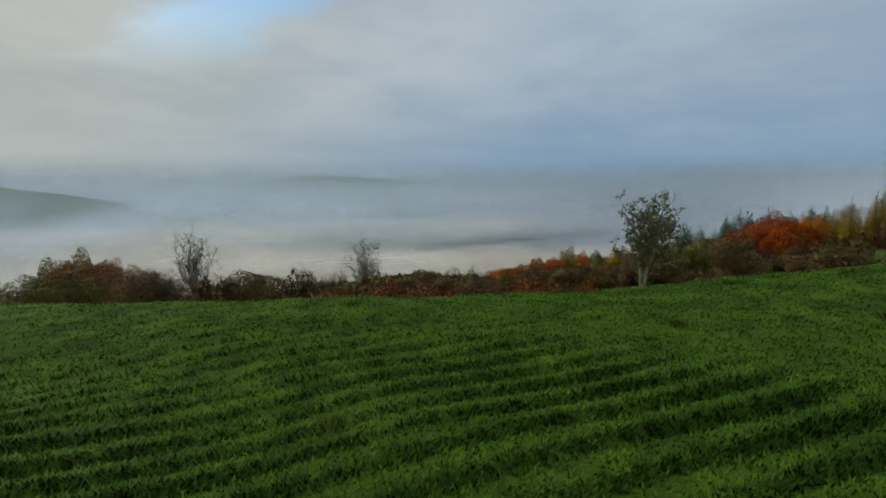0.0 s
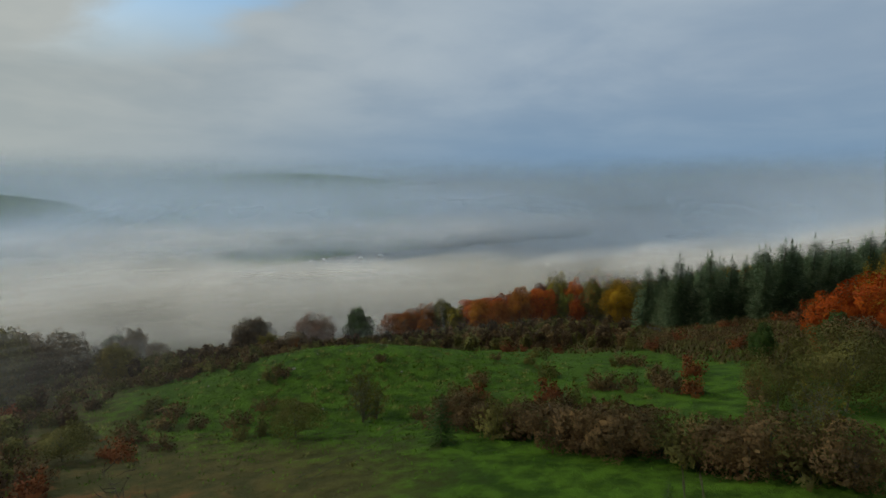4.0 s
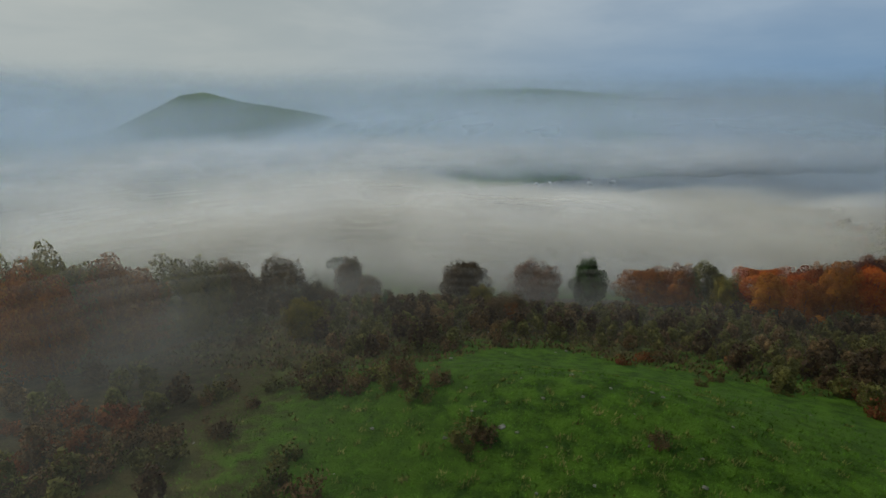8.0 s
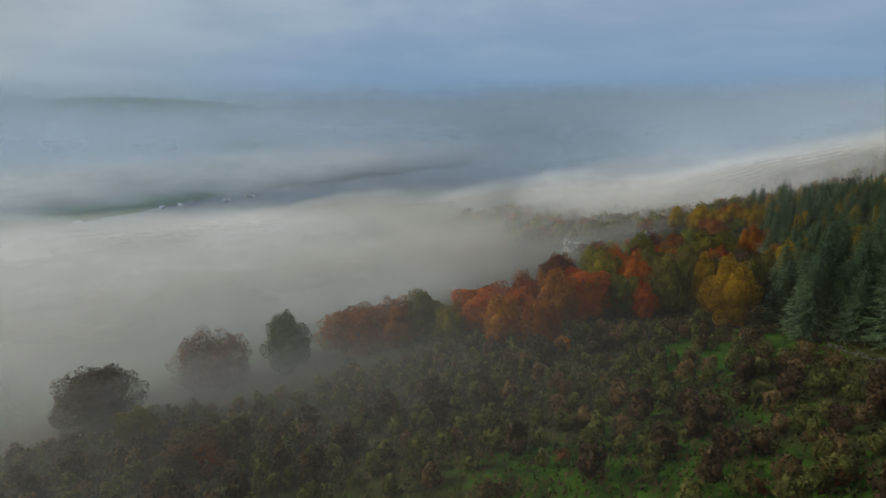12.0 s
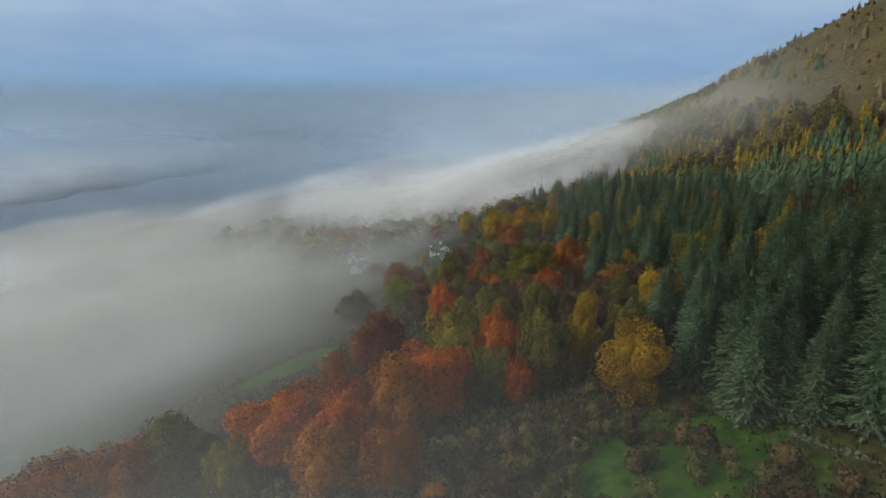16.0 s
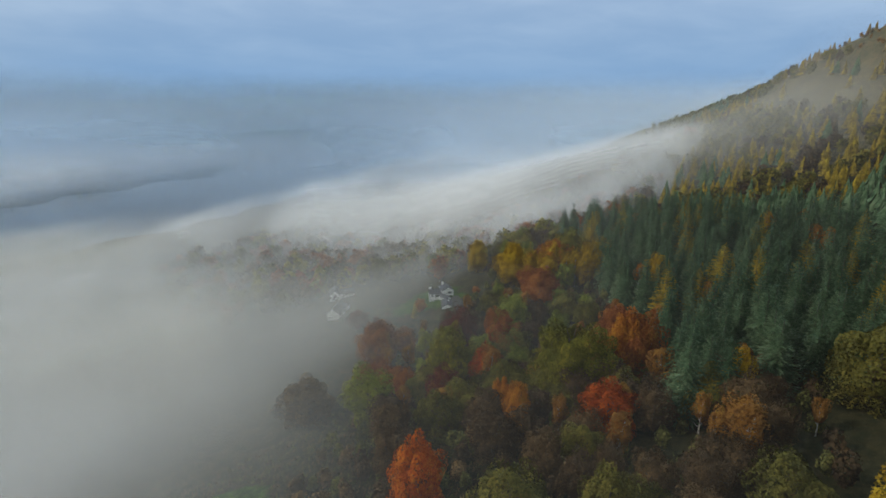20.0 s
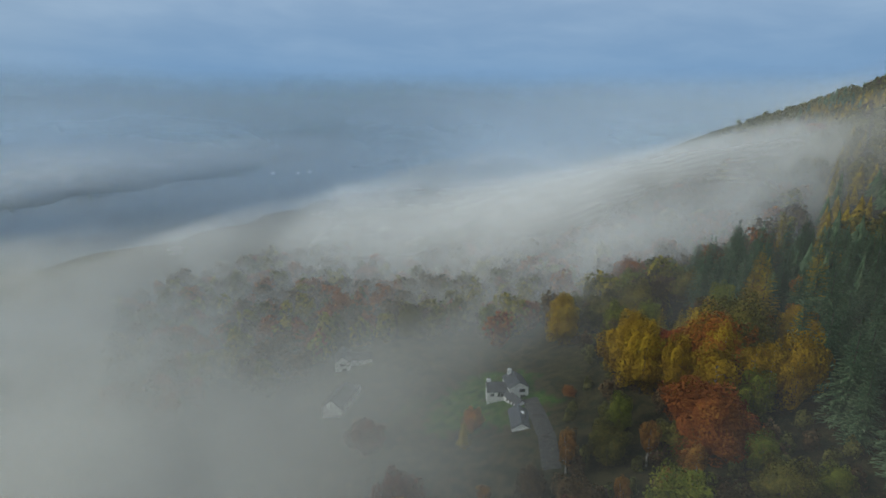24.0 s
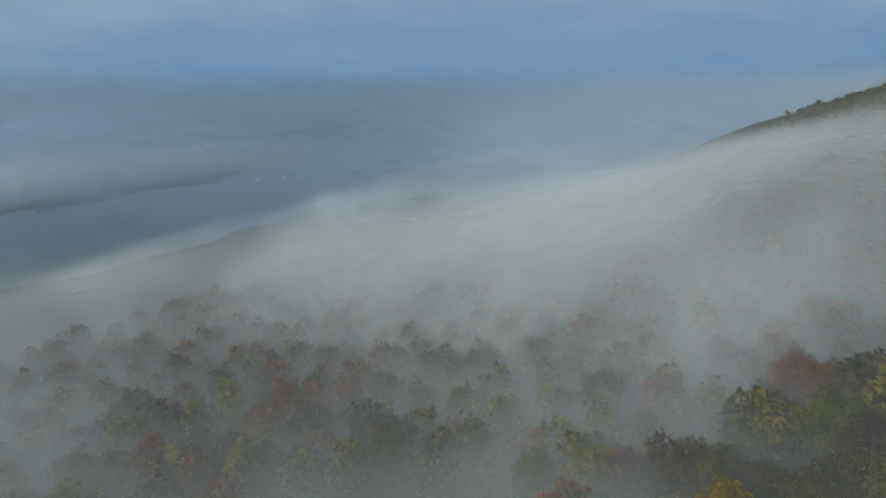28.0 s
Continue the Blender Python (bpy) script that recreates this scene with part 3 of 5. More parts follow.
def quads_cloud(rng, centres, normals, size, fold=0.35):
    """Small folded leaf clumps: two triangles each, turned at random round their normals."""
    n = len(centres)
    t = rng.normal(size=(n, 3))
    u = np.cross(normals, t)
    u /= np.linalg.norm(u, axis=1, keepdims=True) + 1e-9
    w = np.cross(normals, u)
    s = size * rng.uniform(0.6, 1.35, (n, 1))
    k = rng.uniform(0.5, 1.0, (n, 1))
    up = normals * s * fold * rng.uniform(-1, 1, (n, 1))
    v = np.stack([centres - u * s, centres + w * s * k + up, centres + u * s, centres - w * s * k + up], 1).reshape(-1, 3)
    i = np.arange(n) * 4
    faces = np.stack([np.stack([i, i + 2, i + 1], 1), np.stack([i, i + 3, i + 2], 1)], 1).reshape(-1, 3)
    return v, faces.tolist()


def leaf_cloud(rng, centres, normals, size):
    """Small single leaves, one triangle each, tilted round their normals."""
    n = len(centres)
    u = unit(np.cross(normals, rng.normal(size=(n, 3))))
    w = np.cross(normals, u)
    s = size * rng.uniform(0.65, 1.35, (n, 1))
    v = np.stack([centres - u * s * 0.9 - w * s * 0.5, centres + u * s * 0.9 - w * s * 0.6, centres + w * s * rng.uniform(0.8, 1.3, (n, 1))], 1).reshape(-1, 3)
    return v, np.arange(3 * n).reshape(-1, 3).tolist()


def unit(v):
    return v / (np.linalg.norm(v, axis=-1, keepdims=True) + 1e-9)


def tubes(lines, sides=5):
    """Tapered limbs: each line is (points, radii)."""
    verts, faces = [], []
    for pts, radii in lines:
        pts = np.asarray(pts, float)
        base = len(verts)
        for k, (p, r) in enumerate(zip(pts, radii)):
            d = unit(pts[min(k + 1, len(pts) - 1)] - pts[max(k - 1, 0)])
            a = unit(np.cross(d, (0.31, 0.95, 0.12) if abs(d[2]) > 0.8 else (0, 0, 1)))
            b = np.cross(d, a)
            for q in range(sides):
                w = 2 * np.pi * q / sides
                verts.append(p + r * (a * math.cos(w) + b * math.sin(w)))
        for k in range(len(pts) - 1):
            for q in range(sides):
                q2 = (q + 1) % sides
                faces.append((base + k * sides + q, base + k * sides + q2, base + (k + 1) * sides + q2, base + (k + 1) * sides + q))
    return verts, faces


def limb(rng, start, way, length, radius, steps=5, wander=0.25, lift=0.1):
    pts, radii, p, d = [np.array(start, float)], [radius], np.array(start, float), unit(np.array(way, float))
    for k in range(steps):
        d = unit(d + rng.normal(size=3) * wander + (0, 0, lift))
        p = p + d * length / steps
        pts.append(p), radii.append(radius * (1 - 0.8 * (k + 1) / steps))
    return pts, radii


def skeleton_lines(rng, high, trunk_r, forks, spread, twigs, fork_from=0.25, lean=(0, 0)):
    """Trunk, limbs and twigs of a broadleaved tree of that height."""
    lines = [limb(rng, (0, 0, -0.6), (lean[0], lean[1], 1), high * 0.82 + 0.6, trunk_r, 7, 0.07, 0.15)]
    trunk = np.array(lines[0][0])
    for k in range(forks):
        f = fork_from + (0.85 - fork_from) * k / max(1, forks - 1)
        p = trunk[min(6, int(f * 7))] + (trunk[min(7, int(f * 7) + 1)] - trunk[min(6, int(f * 7))]) * (f * 7 % 1)
        a = k * 2.4 + rng.uniform(-0.5, 0.5)
        way = (math.cos(a) + lean[0], math.sin(a) + lean[1], rng.uniform(0.5, 1.1))
        main = limb(rng, p, way, spread * rng.uniform(0.75, 1.15) * (1.15 - 0.5 * f), trunk_r * 0.45, 5, 0.2, 0.12)
        lines.append(main)
        for _ in range(twigs):
            q = np.array(main[0])[rng.integers(1, 6)]
            lines.append(limb(rng, q, rng.normal(size=3) + (lean[0], lean[1], 0.7), spread * rng.uniform(0.25, 0.55), trunk_r * 0.15, 3, 0.35, 0.1))
    return lines


def crown_cloud(rng, high, wide, count, size, lobes=16, low=0.25, flat=1.0, ragged=0.33):
    """Leaf clumps over a dome that bulges into many lobes: uneven outline, full down to the skirt."""
    cz, rz = high * (0.42 + 0.58 * low), high * (1 - low) * 0.58 * flat
    heads = unit(rng.normal(size=(lobes, 3)) + (0, 0, 0.25))
    swell = rng.uniform(0.6, 1.25, lobes)
    n = unit(rng.normal(size=(count, 3)) + (0, 0, 0.18))
    bulge = (swell * np.exp((6 + 0.22 * lobes) * (n @ heads.T - 1))).max(1)
    r = (0.60 + 0.48 * bulge) * (1.03 + 0.4 * (ragged - 0.33) - ragged * rng.random(count) ** 2.2)
    c = n * r[:, None] * np.array([wide * 0.98, wide * 0.98, rz]) + (0, 0, cz)
    c[:, 2] = np.maximum(c[:, 2], 0.03 * high + rng.random(count) * 0.05 * high)
    leaf = unit(n + rng.normal(size=(count, 3)) * 0.6)
    lobe = heads[(swell * np.exp((6 + 0.22 * lobes) * (n @ heads.T - 1))).argmax(1)]
    soft = unit(0.55 * n + 1.1 * (n - lobe) + 0.35 * leaf + (0, 0, 0.15))
    v, f = leaf_cloud(rng, c, leaf, size)
    return v, f, np.repeat(soft, 3, 0)


def thing(name, label, category, group=""):
    return tagged(new(name), label, category, group)


STOCK = bpy.data.collections.new("stock")
TREE_KINDS = {}


def broadleaf(kind, name, label, leaf, high, wide, count, size, bark=BARK, forks=7, low=0.22, lobes=16, flat=1.0, seed=0, category="tree", group="trees of the hillside wood", ragged=0.33):
    rng = np.random.default_rng(seed)
    ob = thing(name, label, category, group)
    v, f = tubes(skeleton_lines(rng, high, high * 0.022, forks, wide * 0.75, 1), 4)
    part_mesh("trunk", mesh_of("trunk", v, f, bark, smooth=True), ob)
    v, f, soft = crown_cloud(rng, high, wide, int(2.4 * count), 0.66 * size, lobes, low, flat, ragged)
    part_mesh("crown", mesh_of("crown", v, f, LEAF[leaf], normals=soft), ob)
    TREE_KINDS.setdefault(kind, []).append([ob, high, False, wide])
    return ob


def conifer(kind, name, label, leaf, high, wide, whorls, boughs, spikes, droop, seed=0, bark=BARK, sparse=0.0, group="conifers of the plantation", category="tree"):
    """Spire with whorls of drooping boughs; each bough is a fan of narrow sprays."""
    rng = np.random.default_rng(seed)
    ob = thing(name, label, category, group)
    v, f = tubes([limb(rng, (0, 0, -0.6), (0, 0, 1), high * 0.9, high * 0.013, 6, 0.01, 0.05)])
    part_mesh("trunk", mesh_of("trunk", v, f, bark, smooth=True), ob)
    verts, faces, tips = conifer_boughs(rng, high, wide, whorls, boughs, spikes, droop, sparse)
    flat = np.array(verts) * (1, 1, 0)
    soft = unit(0.75 * unit(flat + (0, 0, 0.05 * wide)) + (0, 0, 0.45) + rng.normal(size=(len(verts), 3)) * 0.5)
    part_mesh("crown", mesh_of("conifer_crown", verts, faces, [LEAF[leaf], LEAF.get(leaf + "_tip", LEAF[leaf])], tips, normals=soft), ob)
    TREE_KINDS.setdefault(kind, []).append([ob, high, False, wide])
    return ob


def conifer_boughs(rng, high, wide, whorls, boughs, spikes, droop, sparse=0.0):
    """Tiers of flat boughs: each has a spine with paired side sprays, hangs a little and turns up at its tip."""
    verts, faces, tips = [], [], []
    pairs = max(2, spikes // 2)
    for k in range(whorls):
        f = k / (whorls - 1)
        z = high * (0.07 + 0.91 * f ** 0.95)
        reach = wide * ((1 - f) ** 0.85 * 0.97 + 0.03) * (0.8 + 0.2 * min(1, f * 6))
        for b in range(boughs if f < 0.85 else 5):
            if rng.random() < sparse:
                continue
            a = 2 * np.pi * (b + rng.random() * 0.7) / boughs + k * 1.3
            out, side = np.array([math.cos(a), math.sin(a), 0]), np.array([-math.sin(a), math.cos(a), 0])
            ln = reach * rng.uniform(0.68, 1.14)
            base = np.array([0, 0, z + rng.uniform(-0.012, 0.012) * high])
            rise = (0.55 * max(0.0, f - 0.55) / 0.45 - droop * (1 - f)) * ln
            spine = [base + out * ln * t + (0, 0, rise * t + 0.16 * ln * max(0.0, t - 0.6) ** 1.2 - 0.10 * ln * t * (1 - t)) for t in np.linspace(0.12, 1.0, pairs + 2)]
            w = 0.18 * ln + 0.006 * high
            for q in range(pairs + 1):
                p0, p1 = spine[q], spine[q + 1]
                t = (q + 0.5) / (pairs + 1)
                for s in (-1, 1):
                    tip = p1 + side * s * w * (1.08 - 0.8 * t) * rng.uniform(0.65, 1.1) + out * ln * 0.13 * rng.uniform(0.4, 1.3) + (0, 0, -0.10 * ln * rng.uniform(-0.25, 1.0))
                    i = len(verts)
                    verts += [p0, p1, tip]
                    faces.append((i, i + 1, i + 2))
                    tips.append(1 if q == pairs and s > 0 else 0)
            i = len(verts)
            verts += [spine[-2] + side * 0.06 * ln, spine[-2] - side * 0.06 * ln, spine[-1] + out * 0.10 * ln + (0, 0, 0.05 * ln)]
            faces.append((i, i + 1, i + 2))
            tips.append(1)
    i = len(verts)
    verts += [np.array([0.012 * high, 0, high * 0.96]), np.array([-0.012 * high, 0, high * 0.96]), np.array([0, 0, high * 1.03])]
    faces.append((i, i + 1, i + 2))
    tips.append(1)
    return verts, faces, tips


def plant(kind, x, y, high=None, turn=None, pick=None, label="", wide=None):
    """Sets one plant of a kind on the ground; the first use takes the model itself, later ones copy it."""
    rows = TREE_KINDS[kind]
    row = rows[pick if pick is not None else PLANT_RNG.integers(0, len(rows))]
    scale = UNIT * (high or row[1]) / row[1]
    broad = scale * min(1.7, max(0.6, wide / row[3] * row[1] / (high or row[1]))) if wide else scale
    m = pose(x * UNIT, y * UNIT, ground_z(x, y) - 0.05, 0, 0, PLANT_RNG.uniform(0, 360) if turn is None else turn) @ Matrix.Diagonal((broad * PLANT_RNG.uniform(0.92, 1.1), broad * PLANT_RNG.uniform(0.92, 1.1), scale, 1))
    if row[2]:
        ob = copy_thing(row[0], m)
        ob.matrix_basis = m
    else:
        ob, row[2] = row[0], True
        ob.matrix_basis = m
    if label:
        ob["label"] = label
    return ob


PLANT_RNG = np.random.default_rng(5)
AUTUMN = {
    "red": ("beech_tree", "spreading beech with fiery red-orange autumn leaves", "beech tree"),
    "darkred": ("beech_tree", "beech with dull dark red leaves in mist", "beech tree"),
    "rust": ("beech_tree", "rounded beech with rust-brown autumn leaves", "beech tree"),
    "orange": ("maple_tree", "bushy tree with bright orange autumn leaves", "tree"),
    "gold": ("maple_tree", "slender tree with golden yellow autumn leaves", "tree"),
    "lime": ("ash_tree", "young tree with yellow-green thinning leaves", "tree"),
    "oak": ("oak_tree", "broad oak with olive and yellowing leaves", "oak tree"),
    "olive": ("oak_tree", "oak with dull olive-brown autumn leaves", "oak tree"),
    "brown": ("alder_tree", "half-bare tree with sparse brown leaves", "tree"),
    "pink": ("cherry_tree", "pale russet tree standing in thin mist", "tree"),
    "green": ("holly_tree", "dark green tree still in full leaf", "tree"),
}
for n, (kind, (name, label, cat)) in enumerate(AUTUMN.items()):
    for v in range(2):
        count = {"brown": 3600, "gold": 5200, "lime": 3600, "pink": 3200}.get(kind, 5600)
        wide = {"gold": 5.6 - 1.9 * v, "lime": 4.0, "green": 4.2, "brown": 4.6, "orange": 4.8, "pink": 5.2}.get(kind, 6.3) * (1 + 0.12 * v)
        broadleaf(kind, name, label, kind, 12.5, wide, count, {"brown": 0.26, "gold": 0.25, "lime": 0.25}.get(kind, 0.27), seed=10 * n + v, low={"gold": 0.10, "lime": 0.12, "brown": 0.10}.get(kind, 0.03), lobes=34 + 8 * v, category=cat,
                  ragged={"brown": 0.5, "gold": 0.5, "lime": 0.55, "orange": 0.5, "pink": 0.55}.get(kind, 0.42))
broadleaf("great_oak", "oak_tree", "very broad oak with olive, ochre and yellowing leaves", "oak", 14, 9.6, 15000, 0.26, seed=190, low=0.03, lobes=70, category="oak tree", ragged=0.4)
broadleaf("maple", "maple_tree", "broad maple with ragged ochre-gold autumn leaves", "ochre", 12.5, 5.6, 6000, 0.24, seed=195, low=0.10, lobes=40, ragged=0.5)
for v in range(2):
    broadleaf("birch", "birch_tree", "slim pale-stemmed birch with thin orange leaves", "birch", 11, 2.3, 1300, 0.2, BIRCH_BARK, 9, 0.3, 14, seed=200 + v, category="birch tree")
broadleaf("birchgold", "birch_tree", "slim birch with golden orange leaves", "gold", 12.5, 2.8, 1800, 0.22, BIRCH_BARK, 9, 0.3, 16, seed=210, category="birch tree", ragged=0.55)
for v in range(3):
    conifer("spruce", "spruce_tree", "tall grey-green spruce with drooping tiered boughs", "spruce", 20, 4.9 + 0.4 * v, 46, 13, 8, 0.36, seed=300 + v)
for v in range(2):
    conifer("slope_spruce", "spruce_tree", "grey-green spruce of the sloping plantation", "spruce", 20, 4.9 + 0.4 * v, 34, 12, 6, 0.34, seed=310 + v)
for v in range(2):
    conifer("larch", "larch_tree", "tall larch with feathery golden needles", "larch", 17, 4.3, 30, 11, 6, 0.16, seed=320 + v, sparse=0.08)
conifer("young", "young_conifer", "small dark young conifer on the pasture", "green", 6, 1.7, 16, 9, 6, 0.2, seed=340, group="", category="conifer")
broadleaf("pine", "scots_pine", "dark pine with rounded flat-topped crown", "green", 14, 4.2, 3000, 0.27, LICHEN_BARK, 6, 0.5, 9, 0.8, seed=350, category="pine tree")


def thorn(kind, label, high, spread, forks, twigs, leaf, count, lean, seed, bark=LICHEN_BARK, name="hawthorn_tree"):
    """Windswept thorn: several stems, a fine tangle of twigs, few leaves left."""
    rng = np.random.default_rng(seed)
    ob = thing(name, label, "hawthorn tree", "thorn trees on the pasture")
    lines = []
    for s in range(3):
        more = skeleton_lines(rng, high * rng.uniform(0.85, 1.05), high * 0.022, forks, spread, twigs, 0.2, (lean[0] + rng.uniform(-0.22, 0.22), lean[1] + rng.uniform(-0.22, 0.22)))
        lines += more
    stem = [l for l in lines if l[1][0] > high * 0.015]
    fine = [l for l in lines if l[1][0] <= high * 0.015]
    ends = []
    for pts, radii in list(fine):
        for _ in range(3):
            p = np.array(pts)[rng.integers(1, len(pts))]
            tw = limb(rng, p, rng.normal(size=3) + (lean[0] * 2, lean[1] * 2, 0.5), spread * rng.uniform(0.12, 0.28), high * 0.004, 2, 0.4, 0.05)
            fine.append(tw), ends.append(tw[0][-1])
    v, f = tubes(stem, 6)
    part_mesh("trunk", mesh_of("trunk", v, f, bark, smooth=True), ob)
    v, f = tubes(fine, 3)
    part_mesh("branchwork", mesh_of("branchwork", v, f, bark), ob, "fine bare lichen-grey twigs")
    if count:
        e = np.array(ends)[rng.integers(0, len(ends), count)] + rng.normal(size=(count, 3)) * 0.12
        v, f = quads_cloud(rng, e, unit(rng.normal(size=(count, 3))), 0.09)
        part_mesh("foliage", mesh_of("thin_foliage", v, f, LEAF[leaf]), ob, "last small olive leaves")
    TREE_KINDS.setdefault(kind, []).append([ob, high, False, spread])


thorn("haw_big", "windswept hawthorn, almost bare, leaning downwind", 8.0, 2.8, 9, 5, "scrub_olive", 4200, (0.22, 0.03), 400, PALE_BARK)
thorn("haw", "small spreading hawthorn with a few dull leaves", 5.0, 2.6, 6, 4, "olive", 900, (0.1, 0.05), 401)
thorn("bare", "bare leafless thorn tree with upswept twigs", 5.5, 3.2, 10, 6, "brown", 0, (0.0, 0.0), 402, BARK)


def shrub(kind, label, leaf, high, wide, stems, count, size, seed, name="shrub", group="shrubs of the rough pasture"):
    """Bush of many upright stems: fine bare twigs standing out of small leaves, uneven on top."""
    rng = np.random.default_rng(seed)
    ob = thing(name, label, "shrub", group)
    lines, tips = [], []
    for _ in range(stems):
        a, r = rng.uniform(0, 6.28), wide * math.sqrt(rng.random())
        tall = high * rng.uniform(0.65, 1.15) * (1.08 - 0.5 * (r / wide) ** 2)
        lines.append(limb(rng, (0.55 * r * math.cos(a), 0.55 * r * math.sin(a), -0.25), (math.cos(a) * 0.45 * r / wide, math.sin(a) * 0.45 * r / wide, 1), tall, 0.028, 3, 0.22, 0.1))
        tips.append(np.array(lines[-1][0]))
    v, f = tubes(lines, 3)
    part_mesh("stemwork", mesh_of("stemwork", v, f, BARK), ob)
    pick = rng.integers(0, stems, count)
    t = 3 * rng.uniform(0.12, 0.999, count) ** 0.8
    k = t.astype(int)
    pts = np.array(tips)
    c = pts[pick, k] + (pts[pick, k + 1] - pts[pick, k]) * (t - k)[:, None] + rng.normal(size=(count, 3)) * np.array([0.13, 0.13, 0.07]) * wide
    c[:, 2] = np.maximum(c[:, 2], 0.05)
    v, f = quads_cloud(rng, c, unit(rng.normal(size=(count, 3)) + (0, 0, 0.4)), size)
    m = count // 2
    root = c[:m]
    way = unit(rng.normal(size=(m, 3)) * 0.45 + (0, 0, 1)) * (0.16 * high) * rng.uniform(0.6, 1.5, (m, 1))
    edge = unit(rng.normal(size=(m, 3))) * 0.012 * high
    more = np.stack([root - edge, root + edge, root + way], 1).reshape(-1, 3)
    i = np.arange(m) * 3 + len(v)
    soft = unit(np.repeat(unit(c * (1, 1, 0.8) + (0, 0, 0.1)), 4, 0) + (0, 0, 0.5))
    soft = np.concatenate([soft, np.repeat(unit(root + (0, 0, 0.5 * high)), 3, 0)])
    part_mesh("foliage", mesh_of("foliage", np.concatenate([v, more]), f + np.stack([i, i + 1, i + 2], 1).tolist(), LEAF[leaf], normals=soft), ob)
    TREE_KINDS.setdefault(kind, []).append([ob, high, False, wide])


for v in range(3):
    shrub("scrub", "low tangled blackthorn shrub, dull brown and nearly bare", "scrub", 2.6, 1.9, 13, 400, 0.14, 500 + v)
    shrub("gorse", "dense olive-green gorse shrub", "scrub_olive", 2.2, 1.8, 13, 420, 0.14, 510 + v, "gorse_bush")
shrub("rowan", "rust-red leafy shrub among bracken", "bracken", 2.4, 1.8, 14, 440, 0.14, 520, "rowan_bush")
shrub("hedge", "dark leafy hedge shrub, domed", "scrub_olive", 4.2, 3.0, 40, 1200, 0.19, 530, "hedge_bush")
shrub("hedge", "dark brown leafy hedge shrub", "scrub", 3.8, 2.8, 44, 1100, 0.19, 531, "hedge_bush")


for v in range(2):
    broadleaf("thorn_dome", "hawthorn_bush", "wide dark thorn with a dense domed crown in the old hedge", "scrub_olive", 8.5, 6.2, 3000, 0.2, LICHEN_BARK, 9, 0.16, 26, 0.85, seed=545 + v, category="shrub", group="shrubs of the rough pasture", ragged=0.6)
    broadleaf("thorn_brown", "hawthorn_bush", "dense brown-leaved thorn bush in the old hedge", "scrub", 5.0, 3.2, 2200, 0.16, BARK, 9, 0.05, 22, seed=548 + v, category="shrub", group="shrubs of the rough pasture", ragged=0.6)


# ---- trees, one by one ----
def grove(kind, rows):
    """Plants of one kind: place, height and, where it is known, the crown's half width."""
    for x, y, h, *wide in rows:
        plant(kind, x, y, h, wide=wide[0] if wide else None)


grove("red", [(113.5, 251.5, 9.2, 4.7), (119, 284, 10.5, 2.4), (29.3, 239.2, 13.3, 6.7), (35.2, 230.3, 12.6, 4.6), (49.8, 227.3, 13.3, 6.6), (58.9, 217.6, 7.4, 2.7), (79.4, 256.6, 11.9, 2.3), (189.8, 329.2, 8.9, 2.1), (60.5, 224, 13.4, 4.3), (68.5, 112.5, 10.4, 6.8), (63.5, 115.5, 8.6, 4.6), (73, 111, 8.8, 4)])
grove("rust", [(228.1, 363, 11), (174.8, 446.8, 11), (136.7, 504.1, 11), (207.3, 484.7, 11), (-27.5, 193, 4), (1.9, 257.5, 12.6, 9.8), (11.1, 248.8, 12.6, 5.3), (33.6, 216.9, 10.4, 4.0), (42.9, 244.2, 11.1, 3.5), (138.1, 260.9, 14.5, 5.1), (55.7, 249.8, 12.8, 5.4), (120.4, 325.5, 11.1, 5.8), (135.2, 295.0, 12.8, 4.0), (168.5, 309.9, 11.1, 6.9), (168.8, 309.6, 9.6, 7.3), (170.4, 337.9, 2.2, 1.4), (-84.8, 141.7, 15.8, 4.2), (-83.9, 145.4, 16.3, 5.1), (-84.2, 150.2, 15.1, 4.2), (-88.1, 133.6, 16.6, 5.2), (-80.6, 131.3, 15.1, 4.3)])
grove("orange", [(79, 116, 8.5), (107.2, 268.5, 8.8, 2.0), (106.3, 264.3, 8.8, 1.7), (41.7, 226.7, 12.6, 5.5), (28.3, 224.0, 10.4, 5.0), (34.6, 210.2, 3.0, 1.5), (136.8, 262.9, 14.5, 3.6), (186.2, 317.8, 12.8, 6.5), (152.2, 346.0, 4.4, 1.9)])
grove("gold", [(205, 312, 9), (71.5, 215, 12.2, 2.0), (187.6, 282.9, 11.1, 3.7), (186.4, 304.4, 13.6, 4.6), (182.8, 333.7, 12.8, 5.1), (132.6, 240.3, 10.2, 2.6), (177.1, 326.9, 14.1, 4.0), (178.8, 321.0, 11.9, 3.1), (190.4, 357.2, 12.6, 3.8), (190.9, 357.9, 12.6, 3.0)])
grove("lime", [(190, 383.9, 10), (97.1, 294, 12, 5), (56.9, 221.4, 9.6, 3.1), (148.7, 302.8, 11.1, 4.1), (146.1, 300.3, 11.1, 4.8), (165.5, 323.0, 6.7, 2.1), (190.3, 342.3, 11.9, 2.8), (176.9, 309.4, 7.4, 2.2)])
